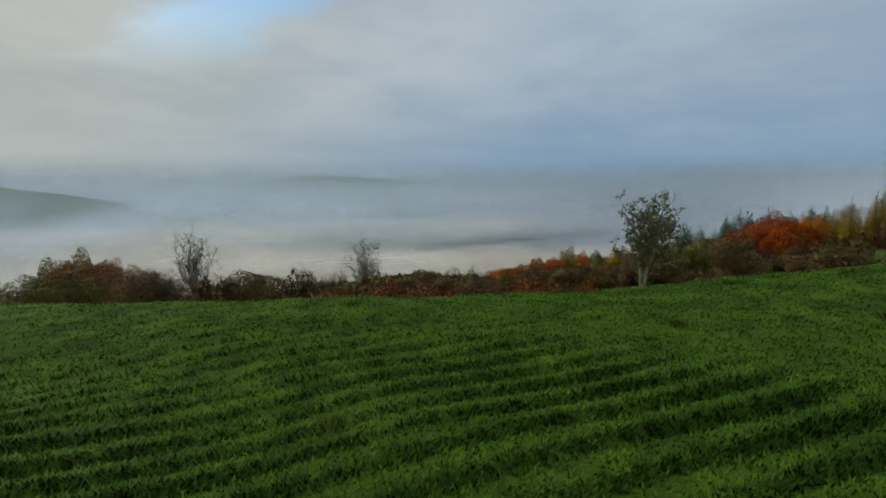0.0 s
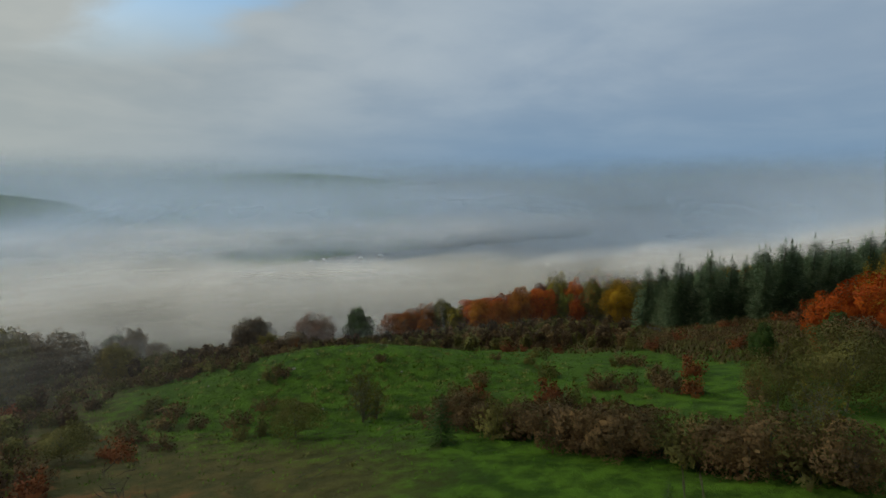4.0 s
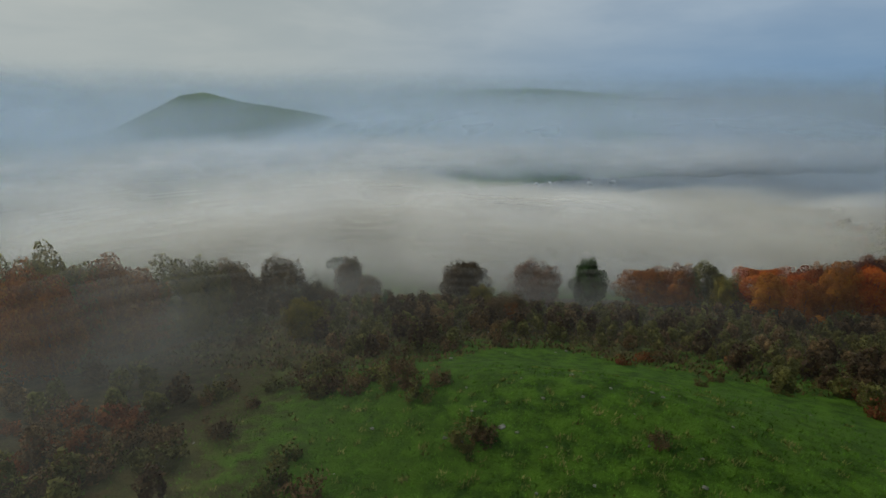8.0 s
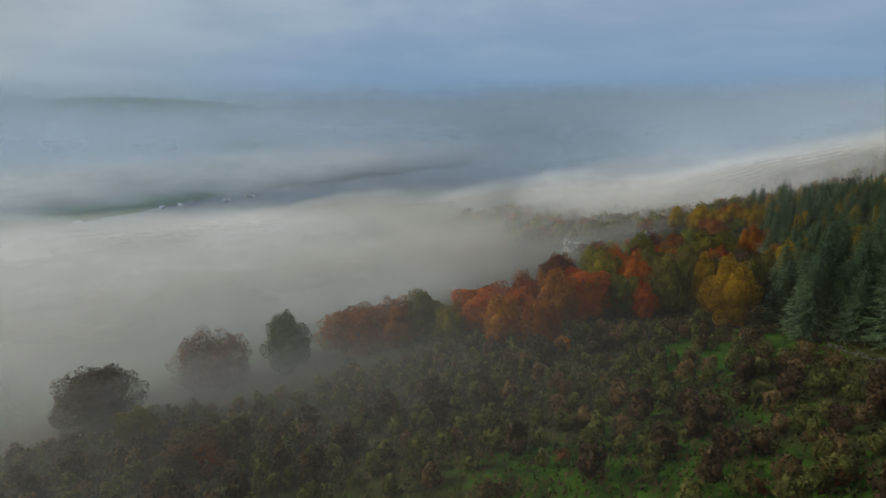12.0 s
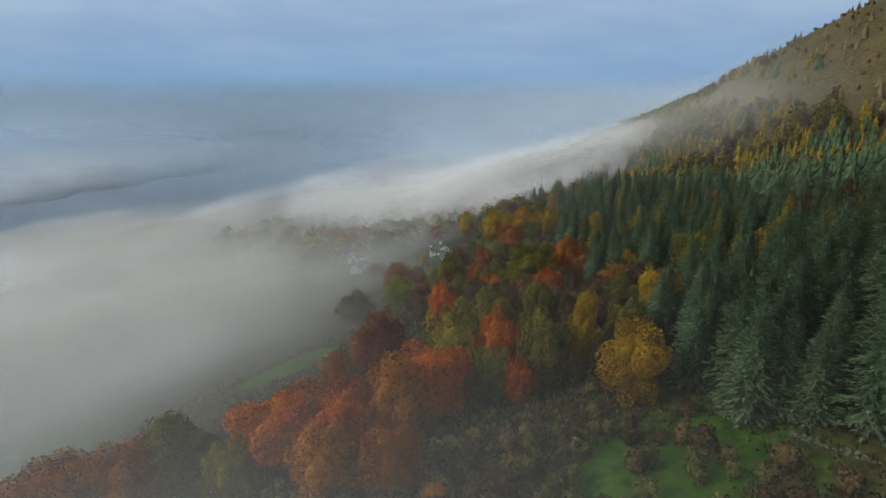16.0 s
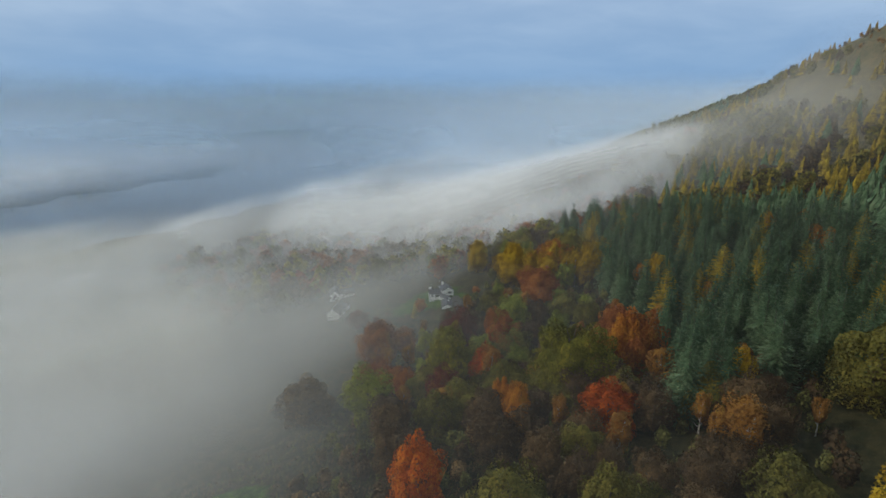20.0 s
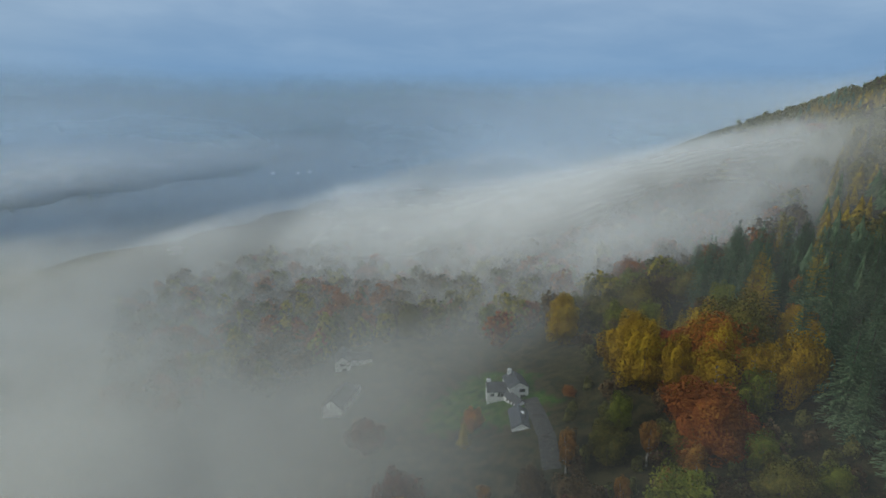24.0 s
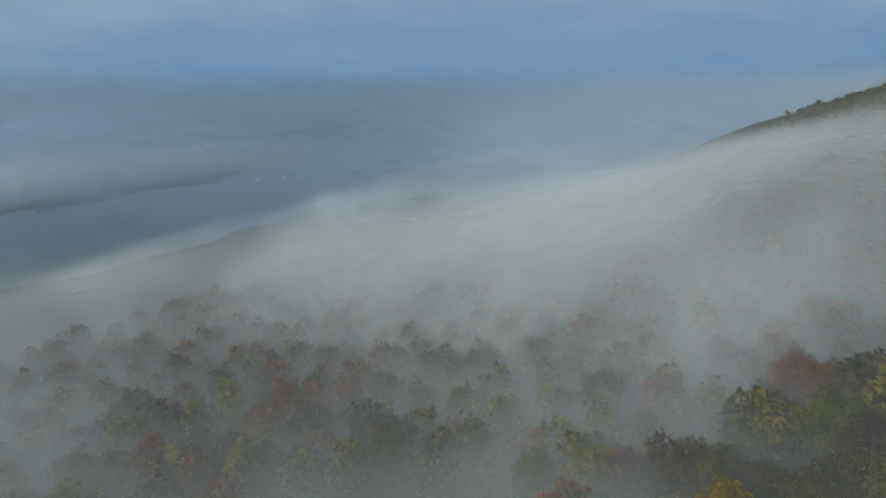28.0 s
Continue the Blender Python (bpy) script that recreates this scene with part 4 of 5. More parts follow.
grove("olive", [(139.8, 224.5, 14.5, 6.8), (-58, 160, 7), (-40, 214, 7), (214.6, 425.2, 11), (155.6, 512.9, 11), (182.1, 410.4, 11), (65.8, 218.2, 13.2, 5.2), (18.5, 248.6, 13.3, 6.2), (82.6, 212.9, 10.2, 3.4), (80.2, 212.0, 11.1, 3.7), (86.7, 235.3, 11.1, 4.1), (82.2, 242.6, 10.2, 5.4), (194.0, 318.3, 14.1, 7.5), (-82.6, 157.5, 15.7, 6.3), (-83.1, 164.6, 14.4, 4.5), (-87.8, 139.3, 20.0, 5.5), (-93.1, 132.7, 17.8, 5.4)])
grove("brown", [(-92.0, 235.3, 13.5, 4.2), (-90.5, 236.5, 15.2, 2.4), (-48, 228.5, 14.5), (-53, 232, 12), (4.8, 264, 12), (214, 388.2, 11), (42.5, 207.3, 3.0, 1.5), (103.7, 193.5, 11.1, 4.9), (89.7, 218.5, 9.4, 2.4), (83.5, 268.1, 10.2, 3.4), (103.4, 268.4, 7.7, 3.3), (90.5, 277.2, 10.2, 4.1), (92.2, 311.4, 10.2, 5.9), (-105.7, 195.8, 15.2, 7.3), (-77.6, 194.9, 6.4, 5.2), (-79.9, 226.7, 7.8, 4.2), (-86.3, 174.8, 13.3, 5.3), (-86.6, 181.3, 11.4, 4.1), (-96.3, 205.2, 14.5, 7.5)])
grove("pink", [(-34.9, 252, 14), (-29, 249, 13)])
grove("green", [(-15.5, 252, 14.5), (60, 112, 6), (54, 118, 5)])
grove("pine", [(-112, 262, 14)])
grove("oak", [(55.8, 228.4, 15.4, 5.6), (115.1, 290, 15, 5.4), (21.1, 237.3, 9.6, 3.9)])
grove("great_oak", [(124.3, 266.2, 15.6, 7.5)])
grove("birch", [(117, 280, 12.4, 2.8), (111.0, 231.5, 11.1, 2.4), (114.8, 233.4, 10.2, 3.9), (139.1, 258.9, 11.9, 2.4), (131.0, 252.3, 11.1, 2.6)])
grove("darkred", [(53.9, 246.0, 12.6, 5.3), (133.5, 307.2, 11.9, 4.8), (107.2, 283.0, 9.4, 3.8), (136.7, 361.0, 5.9, 4.1), (128.7, 336.2, 8, 4.2)])
grove("birchgold", [(96.1, 215.9, 12.8, 2.4), (95.6, 211.1, 12.8, 1.9), (87.0, 223.6, 10.2, 2.1), (184.2, 333.8, 13.3, 1.8), (183.8, 315.7, 14.1, 2.8), (176.5, 313.3, 13.3, 3.8), (182.1, 309.6, 12.6, 2.6), (183.6, 307.5, 13.3, 2.2)])
grove("larch", [(120.6, 205.1, 14.5, 2.8), (191.4, 266.9, 14.5, 6.5), (147.3, 342.9, 5.9, 1.6)])
grove("young", [(-65.4, 209.0, 4.4, 4.0)])
plant("maple", 67, 203.3, 12.2, wide=5.0)
grove("bare", [(-64.5, 173, 9), (-70, 176, 8), (-28.6, 66, 9.4, 3.8), (-8.6, 64, 7.2, 3.0), (-15.8, 66, 4.8, 2.6), (-32.5, 66.5, 5.6, 2.6), (-12.5, 65.5, 4.2, 2.2), (-25, 66.5, 4.6, 2.2)])
plant("haw_big", 15.6, 45.5, 7.9, 20)
grove("haw", [(-2.5, 105.5, 5), (-1, 107, 4.2), (-19, 61, 3.6), (30, 78, 5), (36, 85, 4.5)])
grove("young", [(5.7, 92, 6), (20, 112, 3.5), (18, 74, 2.5)])


def scatter(rng, corners, step):
    """Jittered grid of places inside a polygon."""
    xs, ys = [c[0] for c in corners], [c[1] for c in corners]
    out = []
    for x in np.arange(min(xs), max(xs), step):
        for y in np.arange(min(ys), max(ys), step):
            px, py = x + rng.uniform(-0.42, 0.42) * step, y + rng.uniform(-0.42, 0.42) * step
            inside = False
            for (ax, ay), (bx, by) in zip(corners, corners[1:] + corners[:1]):
                if (ay > py) != (by > py) and px < (bx - ax) * (py - ay) / (by - ay) + ax:
                    inside = not inside
            if inside:
                out.append((px, py))
    return out


WOOD = np.random.default_rng(77)
for x, y in scatter(WOOD, [(68, 187), (72, 199), (90, 214), (108, 213), (130, 203), (142, 185), (118, 166), (94, 160), (79, 166), (71, 176)], 5.6):
    plant("spruce", x, y, WOOD.uniform(13.5, 19))
for x, y in scatter(WOOD, [(118, 243), (150, 260), (176, 288), (205, 322), (228, 350), (275, 352), (256, 262), (205, 236), (150, 226)], 6.3):
    kind = WOOD.random()
    plant("slope_spruce" if kind < 0.84 or (x < 160 and kind < 0.94) else "larch" if kind < 0.94 else "birch", x, y, WOOD.uniform(13, 18) if kind < 0.94 else 9)
for x, y in scatter(WOOD, [(108, 213), (150, 228), (205, 238), (205, 200), (160, 172), (142, 185), (130, 203)], 6.6):
    kind = WOOD.random()
    plant("slope_spruce" if kind < 0.6 else "brown" if kind < 0.75 else "larch" if kind < 0.9 else "olive", x, y, WOOD.uniform(11, 16) if kind < 0.6 or 0.75 < kind < 0.9 else 7)
for x, y in scatter(WOOD, [(112, 172), (124, 150), (170, 140), (172, 172), (135, 190)], 6.5):
    plant("larch", x, y, WOOD.uniform(9, 12.5))
for x, y in scatter(WOOD, [(79, 124), (87, 111), (112, 122), (120, 150), (96, 150), (82, 134)], 4.8):
    plant("larch", x, y, WOOD.uniform(8.5, 12))
for x, y in scatter(WOOD, [(86, 226), (100, 222), (150, 232), (140, 258), (122, 300), (96, 292)], 7.2):
    plant(("brown", "olive", "brown", "birch")[WOOD.integers(0, 4)], x, y, WOOD.uniform(6, 9.5))
for x, y in scatter(WOOD, [(118, 258), (150, 262), (178, 298), (162, 328), (128, 330), (103, 306)], 8):
    plant(("brown", "olive", "rust", "brown", "lime", "birch")[WOOD.integers(0, 6)], x, y, WOOD.uniform(6, 9.5))
for x, y in scatter(WOOD, [(170, 296), (215, 330), (240, 345), (205, 380), (188, 352)], 9):
    plant(("gold", "olive", "lime", "brown", "larch")[WOOD.integers(0, 5)], x, y, WOOD.uniform(7, 11))

# shrubs: the old hedge line, the scrub of the slopes
SHRUB = np.random.default_rng(78)
for x in np.arange(-88, 10, 2.5):
    plant("hedge" if SHRUB.random() < 0.35 else "thorn_brown" if SHRUB.random() < 0.4 else "scrub", x + SHRUB.uniform(-1, 1), 66.5 - 0.02 * x + SHRUB.uniform(-3, 3) - (4 if x > -8 else 0), SHRUB.uniform(2.0, 3.6) * (0.7 if x > -10 else 1))
grove("thorn_dome", [(-43.3, 66, 6.6, 5.0), (-51, 67.5, 5.6, 4.2), (43, 90, 7.2, 4.4), (38.5, 93, 6.2, 3.6), (52, 101, 6.5, 5), (-9, 100, 4.6, 3.0), (-30, 96, 3.6, 2.8), (-36, 92, 3.4, 2.6)])
grove("thorn_brown", [(-21.6, 65.6, 5.6, 3.4), (-2.3, 62, 4.3, 3.0), (-34.8, 66, 5.2, 2.8), (1, 63.5, 3.4, 2.4), (-6, 63, 3.2, 2.2), (57, 105, 6, 4.5), (61, 107, 5.2, 4), (72, 109, 5.5, 4), (-57, 68, 5, 4), (9.5, 60, 3.2, 1.8), (-28, 194.5, 5.4, 4.6), (-31.5, 196, 4.4, 3.4)])
for k in range(17):
    plant(("thorn_brown", "scrub", "thorn_brown", "hedge")[k % 4], 7.5 + 1.4 * k + SHRUB.uniform(-1, 1), 99 - 1.5 * k + SHRUB.uniform(-1.5, 1.5), SHRUB.uniform(3.2, 4.6))
for k in range(8):
    plant(("thorn_brown", "scrub", "hedge")[k % 3], 47 + 0.6 * k + SHRUB.uniform(-1, 1), 83 - 2 * k, SHRUB.uniform(2.6, 3.6))
grove("thorn_brown", [(26.2, 51.5, 4.3, 2.8), (0, 57, 3.2, 2.6), (3.4, 50, 2.8, 2.2), (-4.5, 50, 2.8, 2.4)])
grove("hedge", [(-54, 67, 4.5), (-25.5, 64, 4.8), (-17, 64.5, 4.8), (-6.5, 62.5, 4.2)])
for (x0, x1, y0, y1, count), kinds in (
        ((-70, -20, 68, 100, 46), ("scrub", "rowan", "scrub")), ((-50, -27, 46, 62, 30), ("scrub", "rowan", "rowan")), ((-9, 8, 41, 64, 92), ("scrub", "rowan", "rowan")), ((-21, -9, 60, 72, 22), ("rowan", "rowan", "scrub")), ((10, 20, 60, 74, 8), ("rowan", "scrub")), ((-52, -24, 98, 132, 20), ("scrub", "gorse")),
        ((20, 70, 84, 165, 62), ("scrub", "rowan", "scrub", "gorse")), ((26, 48, 50, 70, 9), ("scrub", "hedge")),
        ((-40, 50, 150, 205, 30), ("scrub", "gorse", "rowan")), ((-80, -30, 132, 190, 40), ("scrub", "gorse")), ((-20, 18, 96, 130, 8), ("scrub", "gorse")), ((-37, -22, 127, 138, 22), ("scrub", "gorse", "scrub")), ((-62, -43, 104, 119, 40), ("rowan", "scrub", "scrub")),
        ((70, 100, 100, 160, 36), ("scrub", "rowan")), ((40, 72, 180, 205, 14), ("scrub", "gorse"))):
    for _ in range(count):
        x, y = SHRUB.uniform(x0, x1), SHRUB.uniform(y0, y1)
        kind = kinds[SHRUB.integers(0, len(kinds))]
        plant(kind, x, y, SHRUB.uniform(1.3, 2.9) * (0.72 if y < 64 else 1))

# bushes on the knoll
grove("haw", [(-3.0, 110.6, 5.5)])
grove("rowan", [(11.3, 110.6, 2.6), (19.7, 105.9, 3.2), (40.8, 112.7, 3)])
grove("scrub", [(5.9, 99.5, 3.2), (-25.5, 108.0, 2.4), (-22.0, 107.4, 2.2), (-17.3, 108.1, 2.4), (27.2, 110.0, 3.0), (37.0, 122.5, 2.6), (34.7, 111.2, 3.2), (33.9, 104.7, 3.0), (16.9, 129.1, 1.6), (-1.4, 125.5, 1.6)])


# ---- far woods: too many to count ----
def spire_tiers(rng, wide, tiers=9, points=8):
    """A conifer one unit high: hanging skirts of separate boughs, each tier narrower than the one below."""
    verts, soft = [], []
    for k in range(tiers):
        f = k / tiers
        top, reach = min(1.02, 0.16 + f * 0.86 + 0.10), wide * (1 - f) ** 0.8
        for b in range(points):
            a = 2 * math.pi * (b + rng.uniform(-0.3, 0.3)) / points + k
            r, low = reach * rng.uniform(0.7, 1.2), 0.02 + f * 0.86 + rng.uniform(-0.02, 0.03)
            out, side = np.array([math.cos(a), math.sin(a), 0]), np.array([-math.sin(a), math.cos(a), 0])
            verts += [np.array([0, 0, top]), out * r + side * r * 0.42 + (0, 0, low + 0.02), out * r * 1.1 - side * r * 0.42 + (0, 0, low)]
            soft += [out * 0.5 + (0, 0, 0.9), out + side * 0.5 + (0, 0, 0.55), out - side * 0.5 + (0, 0, 0.55)]
    return verts, np.arange(len(verts)).reshape(-1, 3), unit(np.array(soft))


def far_wood(name, label, places, high, leaf, spire, seed, clumps=105):
    rng = np.random.default_rng(seed)
    models = []
    for v in range(4):
        if spire:
            vv, ff, soft = spire_tiers(rng, 0.19 + 0.03 * v)
        else:
            vv, ff, soft = crown_cloud(rng, 1.0, 0.42, 2 * clumps, 0.80 / math.sqrt(clumps), 9, 0.0)
            soft = np.array(soft)
        models.append((np.array(vv), faced(vv, ff, soft), soft))
    verts, faces, bends, at = [], [], [], 0
    for x, y in places:
        vv, ff, soft = models[rng.integers(0, 4)]
        h = high * rng.uniform(0.75, 1.15) * UNIT
        a = rng.uniform(0, 6.28)
        c, s = math.cos(a), math.sin(a)
        w = vv * h
        w = np.stack([w[:, 0] * c - w[:, 1] * s, w[:, 0] * s + w[:, 1] * c, w[:, 2]], 1) + (x * UNIT, y * UNIT, ground_z(x, y) - 0.2)
        verts.append(w), faces.append(ff + at)
        bends.append(np.stack([soft[:, 0] * c - soft[:, 1] * s, soft[:, 0] * s + soft[:, 1] * c, soft[:, 2]], 1))
        at += len(w)
    verts, faces = np.concatenate(verts), np.concatenate(faces)
    me = bpy.data.meshes.new(name)
    me.vertices.add(len(verts)), me.loops.add(faces.size), me.polygons.add(len(faces))
    me.vertices.foreach_set("co", verts.ravel())
    me.loops.foreach_set("vertex_index", faces.ravel().astype(np.int32))
    me.polygons.foreach_set("loop_start", np.arange(len(faces)) * 3)
    me.update()
    me.normals_split_custom_set_from_vertices(np.concatenate(bends).tolist())
    me.materials.append(LEAF[leaf])
    return tagged(new(name, me), label, "woodland", "far woods", "stuff")


FAR = np.random.default_rng(90)
upper = scatter(FAR, [(200, 200), (256, 262), (215, 325), (262, 332), (330, 350), (430, 380), (520, 420), (600, 470), (640, 455), (560, 375), (450, 285), (350, 215), (280, 160), (200, 130), (160, 185)], 6.4)
mixed = [[], [], [], []]
for x, y in upper:
    b = blotch(x, y, 33) + 0.5 * blotch(x + 9, y, 12) + FAR.normal() * 0.25
    rise = -0.34 * x + 0.94 * y
    k = 0 if b > (0.05 if x < 290 else 0.4) and rise > 40 else 1 if b > -0.38 else 2 if b > -0.55 else 3
    if x < 300 and rise > 130 and FAR.random() < 0.55:
        k = 0
    if float(height(x, y)) > 10 and FAR.random() < 0.8:
        continue
    mixed[k].append((x, y))
high = scatter(FAR, [(640, 455), (560, 375), (450, 285), (350, 215), (280, 160), (300, 60), (450, 60), (600, 200), (680, 360)], 6.2)
tan, heath, rusty = [], [], []
for x, y in high:
    climb = float(height(x, y))
    b = blotch(x, y, 26) + 0.6 * blotch(x + 15, y, 9) + FAR.normal() * 0.3
    if b > 0.15 - 0.5 * (climb < 20) + 0.9 * (climb > 48):
        tan.append((x, y))
    elif b > -0.9:
        (heath if FAR.random() < 0.6 else rusty).append((x, y))
far_wood("larch_scrub", "pale tan half-bare larches on the open mountainside", tan, 8, "tan", True, 5)
far_wood("heather_scrub", "low purple-brown heather and juniper on the open mountainside", heath[::4], 3.0, "heath", False, 6, 80)
far_wood("bracken_scrub", "low rust-brown bracken and birch on the open mountainside", rusty[::2], 3.0, "birch", False, 8, 60)
crest = [(x, y) for x, y in scatter(FAR, [(505, 372), (560, 385), (640, 440), (700, 480), (680, 515), (600, 468), (540, 420)], 8)] + scatter(FAR, [(640, 462), (700, 485), (745, 560), (690, 572), (608, 492)], 9)
far_wood("ridge_wood", "dark pines and olive trees along the mountain shoulder", crest, 8.5, "scrub_olive", False, 7, 70)
far_wood("spruce_wood", "dark green spruce plantation on the far hillside", mixed[0], 12, "spruce", True, 1)
far_wood("larch_wood", "golden larch wood climbing the mountain flank", mixed[1], 10, "larch", True, 2)
far_wood("brown_wood", "brown half-bare wood on the mountain flank", mixed[2], 8, "brown", False, 3)
far_wood("olive_wood", "olive autumn wood on the mountain flank", mixed[3], 9, "olive", False, 4)
under = scatter(FAR, [(22, 264), (30, 250), (70, 246), (118, 243), (150, 262), (176, 290), (205, 322), (188, 352), (176, 338), (150, 326), (118, 318), (82, 286), (60, 270)], 5.2)
under += [p for p in scatter(FAR, [(-90, 180), (-20, 178), (60, 178), (62, 205), (30, 232), (-40, 225), (-100, 215)], 3.7) if FAR.random() < 0.9]
under += scatter(FAR, [(-48, 146), (-36, 150), (-28, 170), (6, 176), (12, 160), (30, 147), (44, 140), (60, 178), (-66, 178)], 4.4)
under += scatter(FAR, [(62, 208), (100, 216), (150, 232), (160, 262), (120, 300), (90, 296), (40, 262), (58, 235)], 6) + scatter(FAR, [(170, 296), (235, 345), (215, 372), (185, 352), (178, 330)], 6)
under += [p for p in scatter(FAR, [(-75, 70), (-24, 72), (-30, 100), (-48, 132), (-80, 130)], 5) if FAR.random() < 0.6]
under += scatter(FAR, [(66, 95), (110, 100), (112, 150), (96, 160), (74, 140)], 6)
ways = [[], [], []]
for p in under:
    ways[(0, 1, 1, 1, 2)[FAR.integers(0, 5)]].append(p)
far_wood("brown_thicket", "brown leafless thicket under the trees", ways[0], 3.6, "scrub", False, 31, 190)
far_wood("olive_thicket", "olive-green thicket of saplings and brambles", ways[1], 3.2, "scrub_olive", False, 32, 190)
far_wood("russet_thicket", "russet thicket of young trees", ways[2], 4.2, "brown", False, 33, 190)
lower = scatter(FAR, [(95, 400), (130, 410), (190, 372), (240, 345), (330, 352), (430, 382), (560, 450), (620, 520), (560, 600), (380, 620), (250, 560), (180, 560), (110, 520)], 8)
split = [[], [], [], [], []]
for x, y in lower:
    if abs(x - 160) + abs(y - 392) < 34 or (x > 320 and FAR.random() < 0.6):
        continue
    split[FAR.integers(0, 5)].append((x, y))
for k, (leaf, word) in enumerate((("brown", "brown"), ("olive", "olive"), ("scrub", "dull brown"), ("oak", "ochre"), ("rust", "rust"))):
    far_wood(word.replace(" ", "_") + "_lake_wood", word + " trees of the misty lakeside wood", split[k], 11, leaf, False, 10 + k, 210)
west = scatter(FAR, [(-420, 300), (-200, 260), (-120, 330), (20, 350), (80, 420), (40, 520), (-150, 560), (-420, 520)], 30)
far_wood("valley_trees", "scattered brown field trees in the valley mist", [p for p in west if FAR.random() < 0.55], 10, "brown", False, 20)
shore = [(x, y) for x, y in scatter(FAR, [(-330, 690), (-160, 690), (78, 835), (280, 995), (650, 1290), (600, 1400), (200, 1100), (-260, 860)], 11) if blotch(x, y, 55) > -0.1]
far_wood("far_shore_wood", "dark wood along the far shore of the lake", shore, 3.2, "olive", False, 21, 24)
hills = [(x, y) for x, y in scatter(FAR, [(-900, 900), (-300, 900), (300, 1100), (1200, 1600), (900, 2000), (-600, 1700), (-1300, 1500)], 26) if blotch(x, y, 160) > 0.3 and float(height(x, y)) < -62]
far_wood("distant_wood", "dim dark woods on the distant valley floor", hills, 7, "green", False, 22, 22)


# ---- grass, rushes, bracken: past counting ----
def blades(name, label, category, places, high, wide, per, leaf, seed, lean=0.35):
    rng = np.random.default_rng(seed)
    p = np.repeat(np.array(places), per, 0)
    n = len(p)
    p[:, :2] += rng.normal(size=(n, 2)) * wide * 1.6
    x, y = p[:, 0] / UNIT, p[:, 1] / UNIT
    z = (height(x, y) + relief(x, y)) * UNIT - 0.03
    a = rng.uniform(0, 6.28, n)
    h = high * rng.uniform(0.5, 1.3, n)
    root = np.stack([p[:, 0], p[:, 1], z], 1)
    side = np.stack([np.cos(a), np.sin(a), 0 * a], 1) * (wide * rng.uniform(0.3, 0.7, n))[:, None]
    tip = root + np.stack([np.cos(a + 1.4) * lean * h + 0.15 * h, np.sin(a + 1.4) * lean * h, h], 1)
    verts = np.stack([root - side, root + side, tip], 1).reshape(-1, 3)
    soft = np.repeat(unit(rng.normal(size=(n, 3)) * 0.28 + (0, 0, 1)), 3, 0)
    faces = faced(verts, np.arange(n * 3).reshape(-1, 3), soft).ravel().astype(np.int32)
    me = bpy.data.meshes.new(name)
    me.vertices.add(n * 3), me.loops.add(n * 3), me.polygons.add(n)
    me.vertices.foreach_set("co", verts.ravel())
    me.loops.foreach_set("vertex_index", faces)
    me.polygons.foreach_set("loop_start", np.arange(n) * 3)
    me.update()
    me.normals_split_custom_set_from_vertices(soft.tolist())
    me.materials.append(LEAF[leaf])
    return tagged(new(name, me), label, category, "", "stuff")


TURF = np.random.default_rng(91)
near = [(TURF.normal() * 24 + 4, 4 + 62 * TURF.random() ** 1.5) for _ in range(70000)]
blades("grass", "wet green pasture grass in tufts", "grass", [(UNIT * x, UNIT * y) for x, y in near], 0.17, 0.10, 4, "grass", 1, 0.8)
# longer blades on each step's steep face, coloured dark to paint its shade
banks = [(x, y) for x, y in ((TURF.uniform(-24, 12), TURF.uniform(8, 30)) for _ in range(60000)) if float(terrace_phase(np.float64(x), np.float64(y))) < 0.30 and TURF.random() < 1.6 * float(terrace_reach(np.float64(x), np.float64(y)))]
blades("bank_grass", "longer grass on the terrace banks, its green darkened to paint their shade", "grass", [(UNIT * x, UNIT * y) for x, y in banks], 0.26, 0.09, 4, "bank_shade", 8, 0.8)
knoll = [(TURF.normal() * 24 - 6, 118 + TURF.normal() * 16) for _ in range(9000)]
blades("knoll_grass", "rough green grass on the knoll", "grass", [(UNIT * x, UNIT * y) for x, y in knoll], 0.28, 0.16, 3, "grass", 2, 0.6)
clumps = [(TURF.uniform(-40, 48), TURF.uniform(8, 56)) for _ in range(30)] + [(TURF.normal() * 9 + 26, TURF.normal() * 10 + 32) for _ in range(24)]
for v in range(4):
    rng = np.random.default_rng(600 + v)
    n, ob = 130, thing("rush_tussock", "brown-green rush tussock in the wet pasture", "rushes", "rush tussocks on the pasture")
    root = np.concatenate([rng.normal(size=(n, 2)) * 0.24, np.full((n, 1), -0.05)], 1)
    lean = np.concatenate([root[:, :2] * 0.9 + rng.normal(size=(n, 2)) * 0.14, rng.uniform(0.28, 0.62, (n, 1))], 1)
    edge = unit(rng.normal(size=(n, 3)) * (1, 1, 0)) * 0.028
    verts = np.stack([root - edge, root + edge, root + lean], 1).reshape(-1, 3)
    soft = np.repeat(unit(lean * (0.8, 0.8, 0) + rng.normal(size=(n, 3)) * 0.2 + (0, 0, 1)), 3, 0)
    part_mesh("tuft", mesh_of("tuft", verts, np.arange(3 * n).reshape(-1, 3), LEAF["rush"], normals=soft), ob)
    TREE_KINDS.setdefault("rush", []).append([ob, 0.6, False, 0.5])
for x, y in clumps:
    plant("rush", x, y, TURF.uniform(0.3, 0.6))
ferns = [(x, y) for x, y in ((TURF.uniform(-75, 24), TURF.uniform(42, 120)) for _ in range(11000)) if float(cover(np.float64(x), np.float64(y))[1]) > 0.45 + 0.3 * TURF.random()]
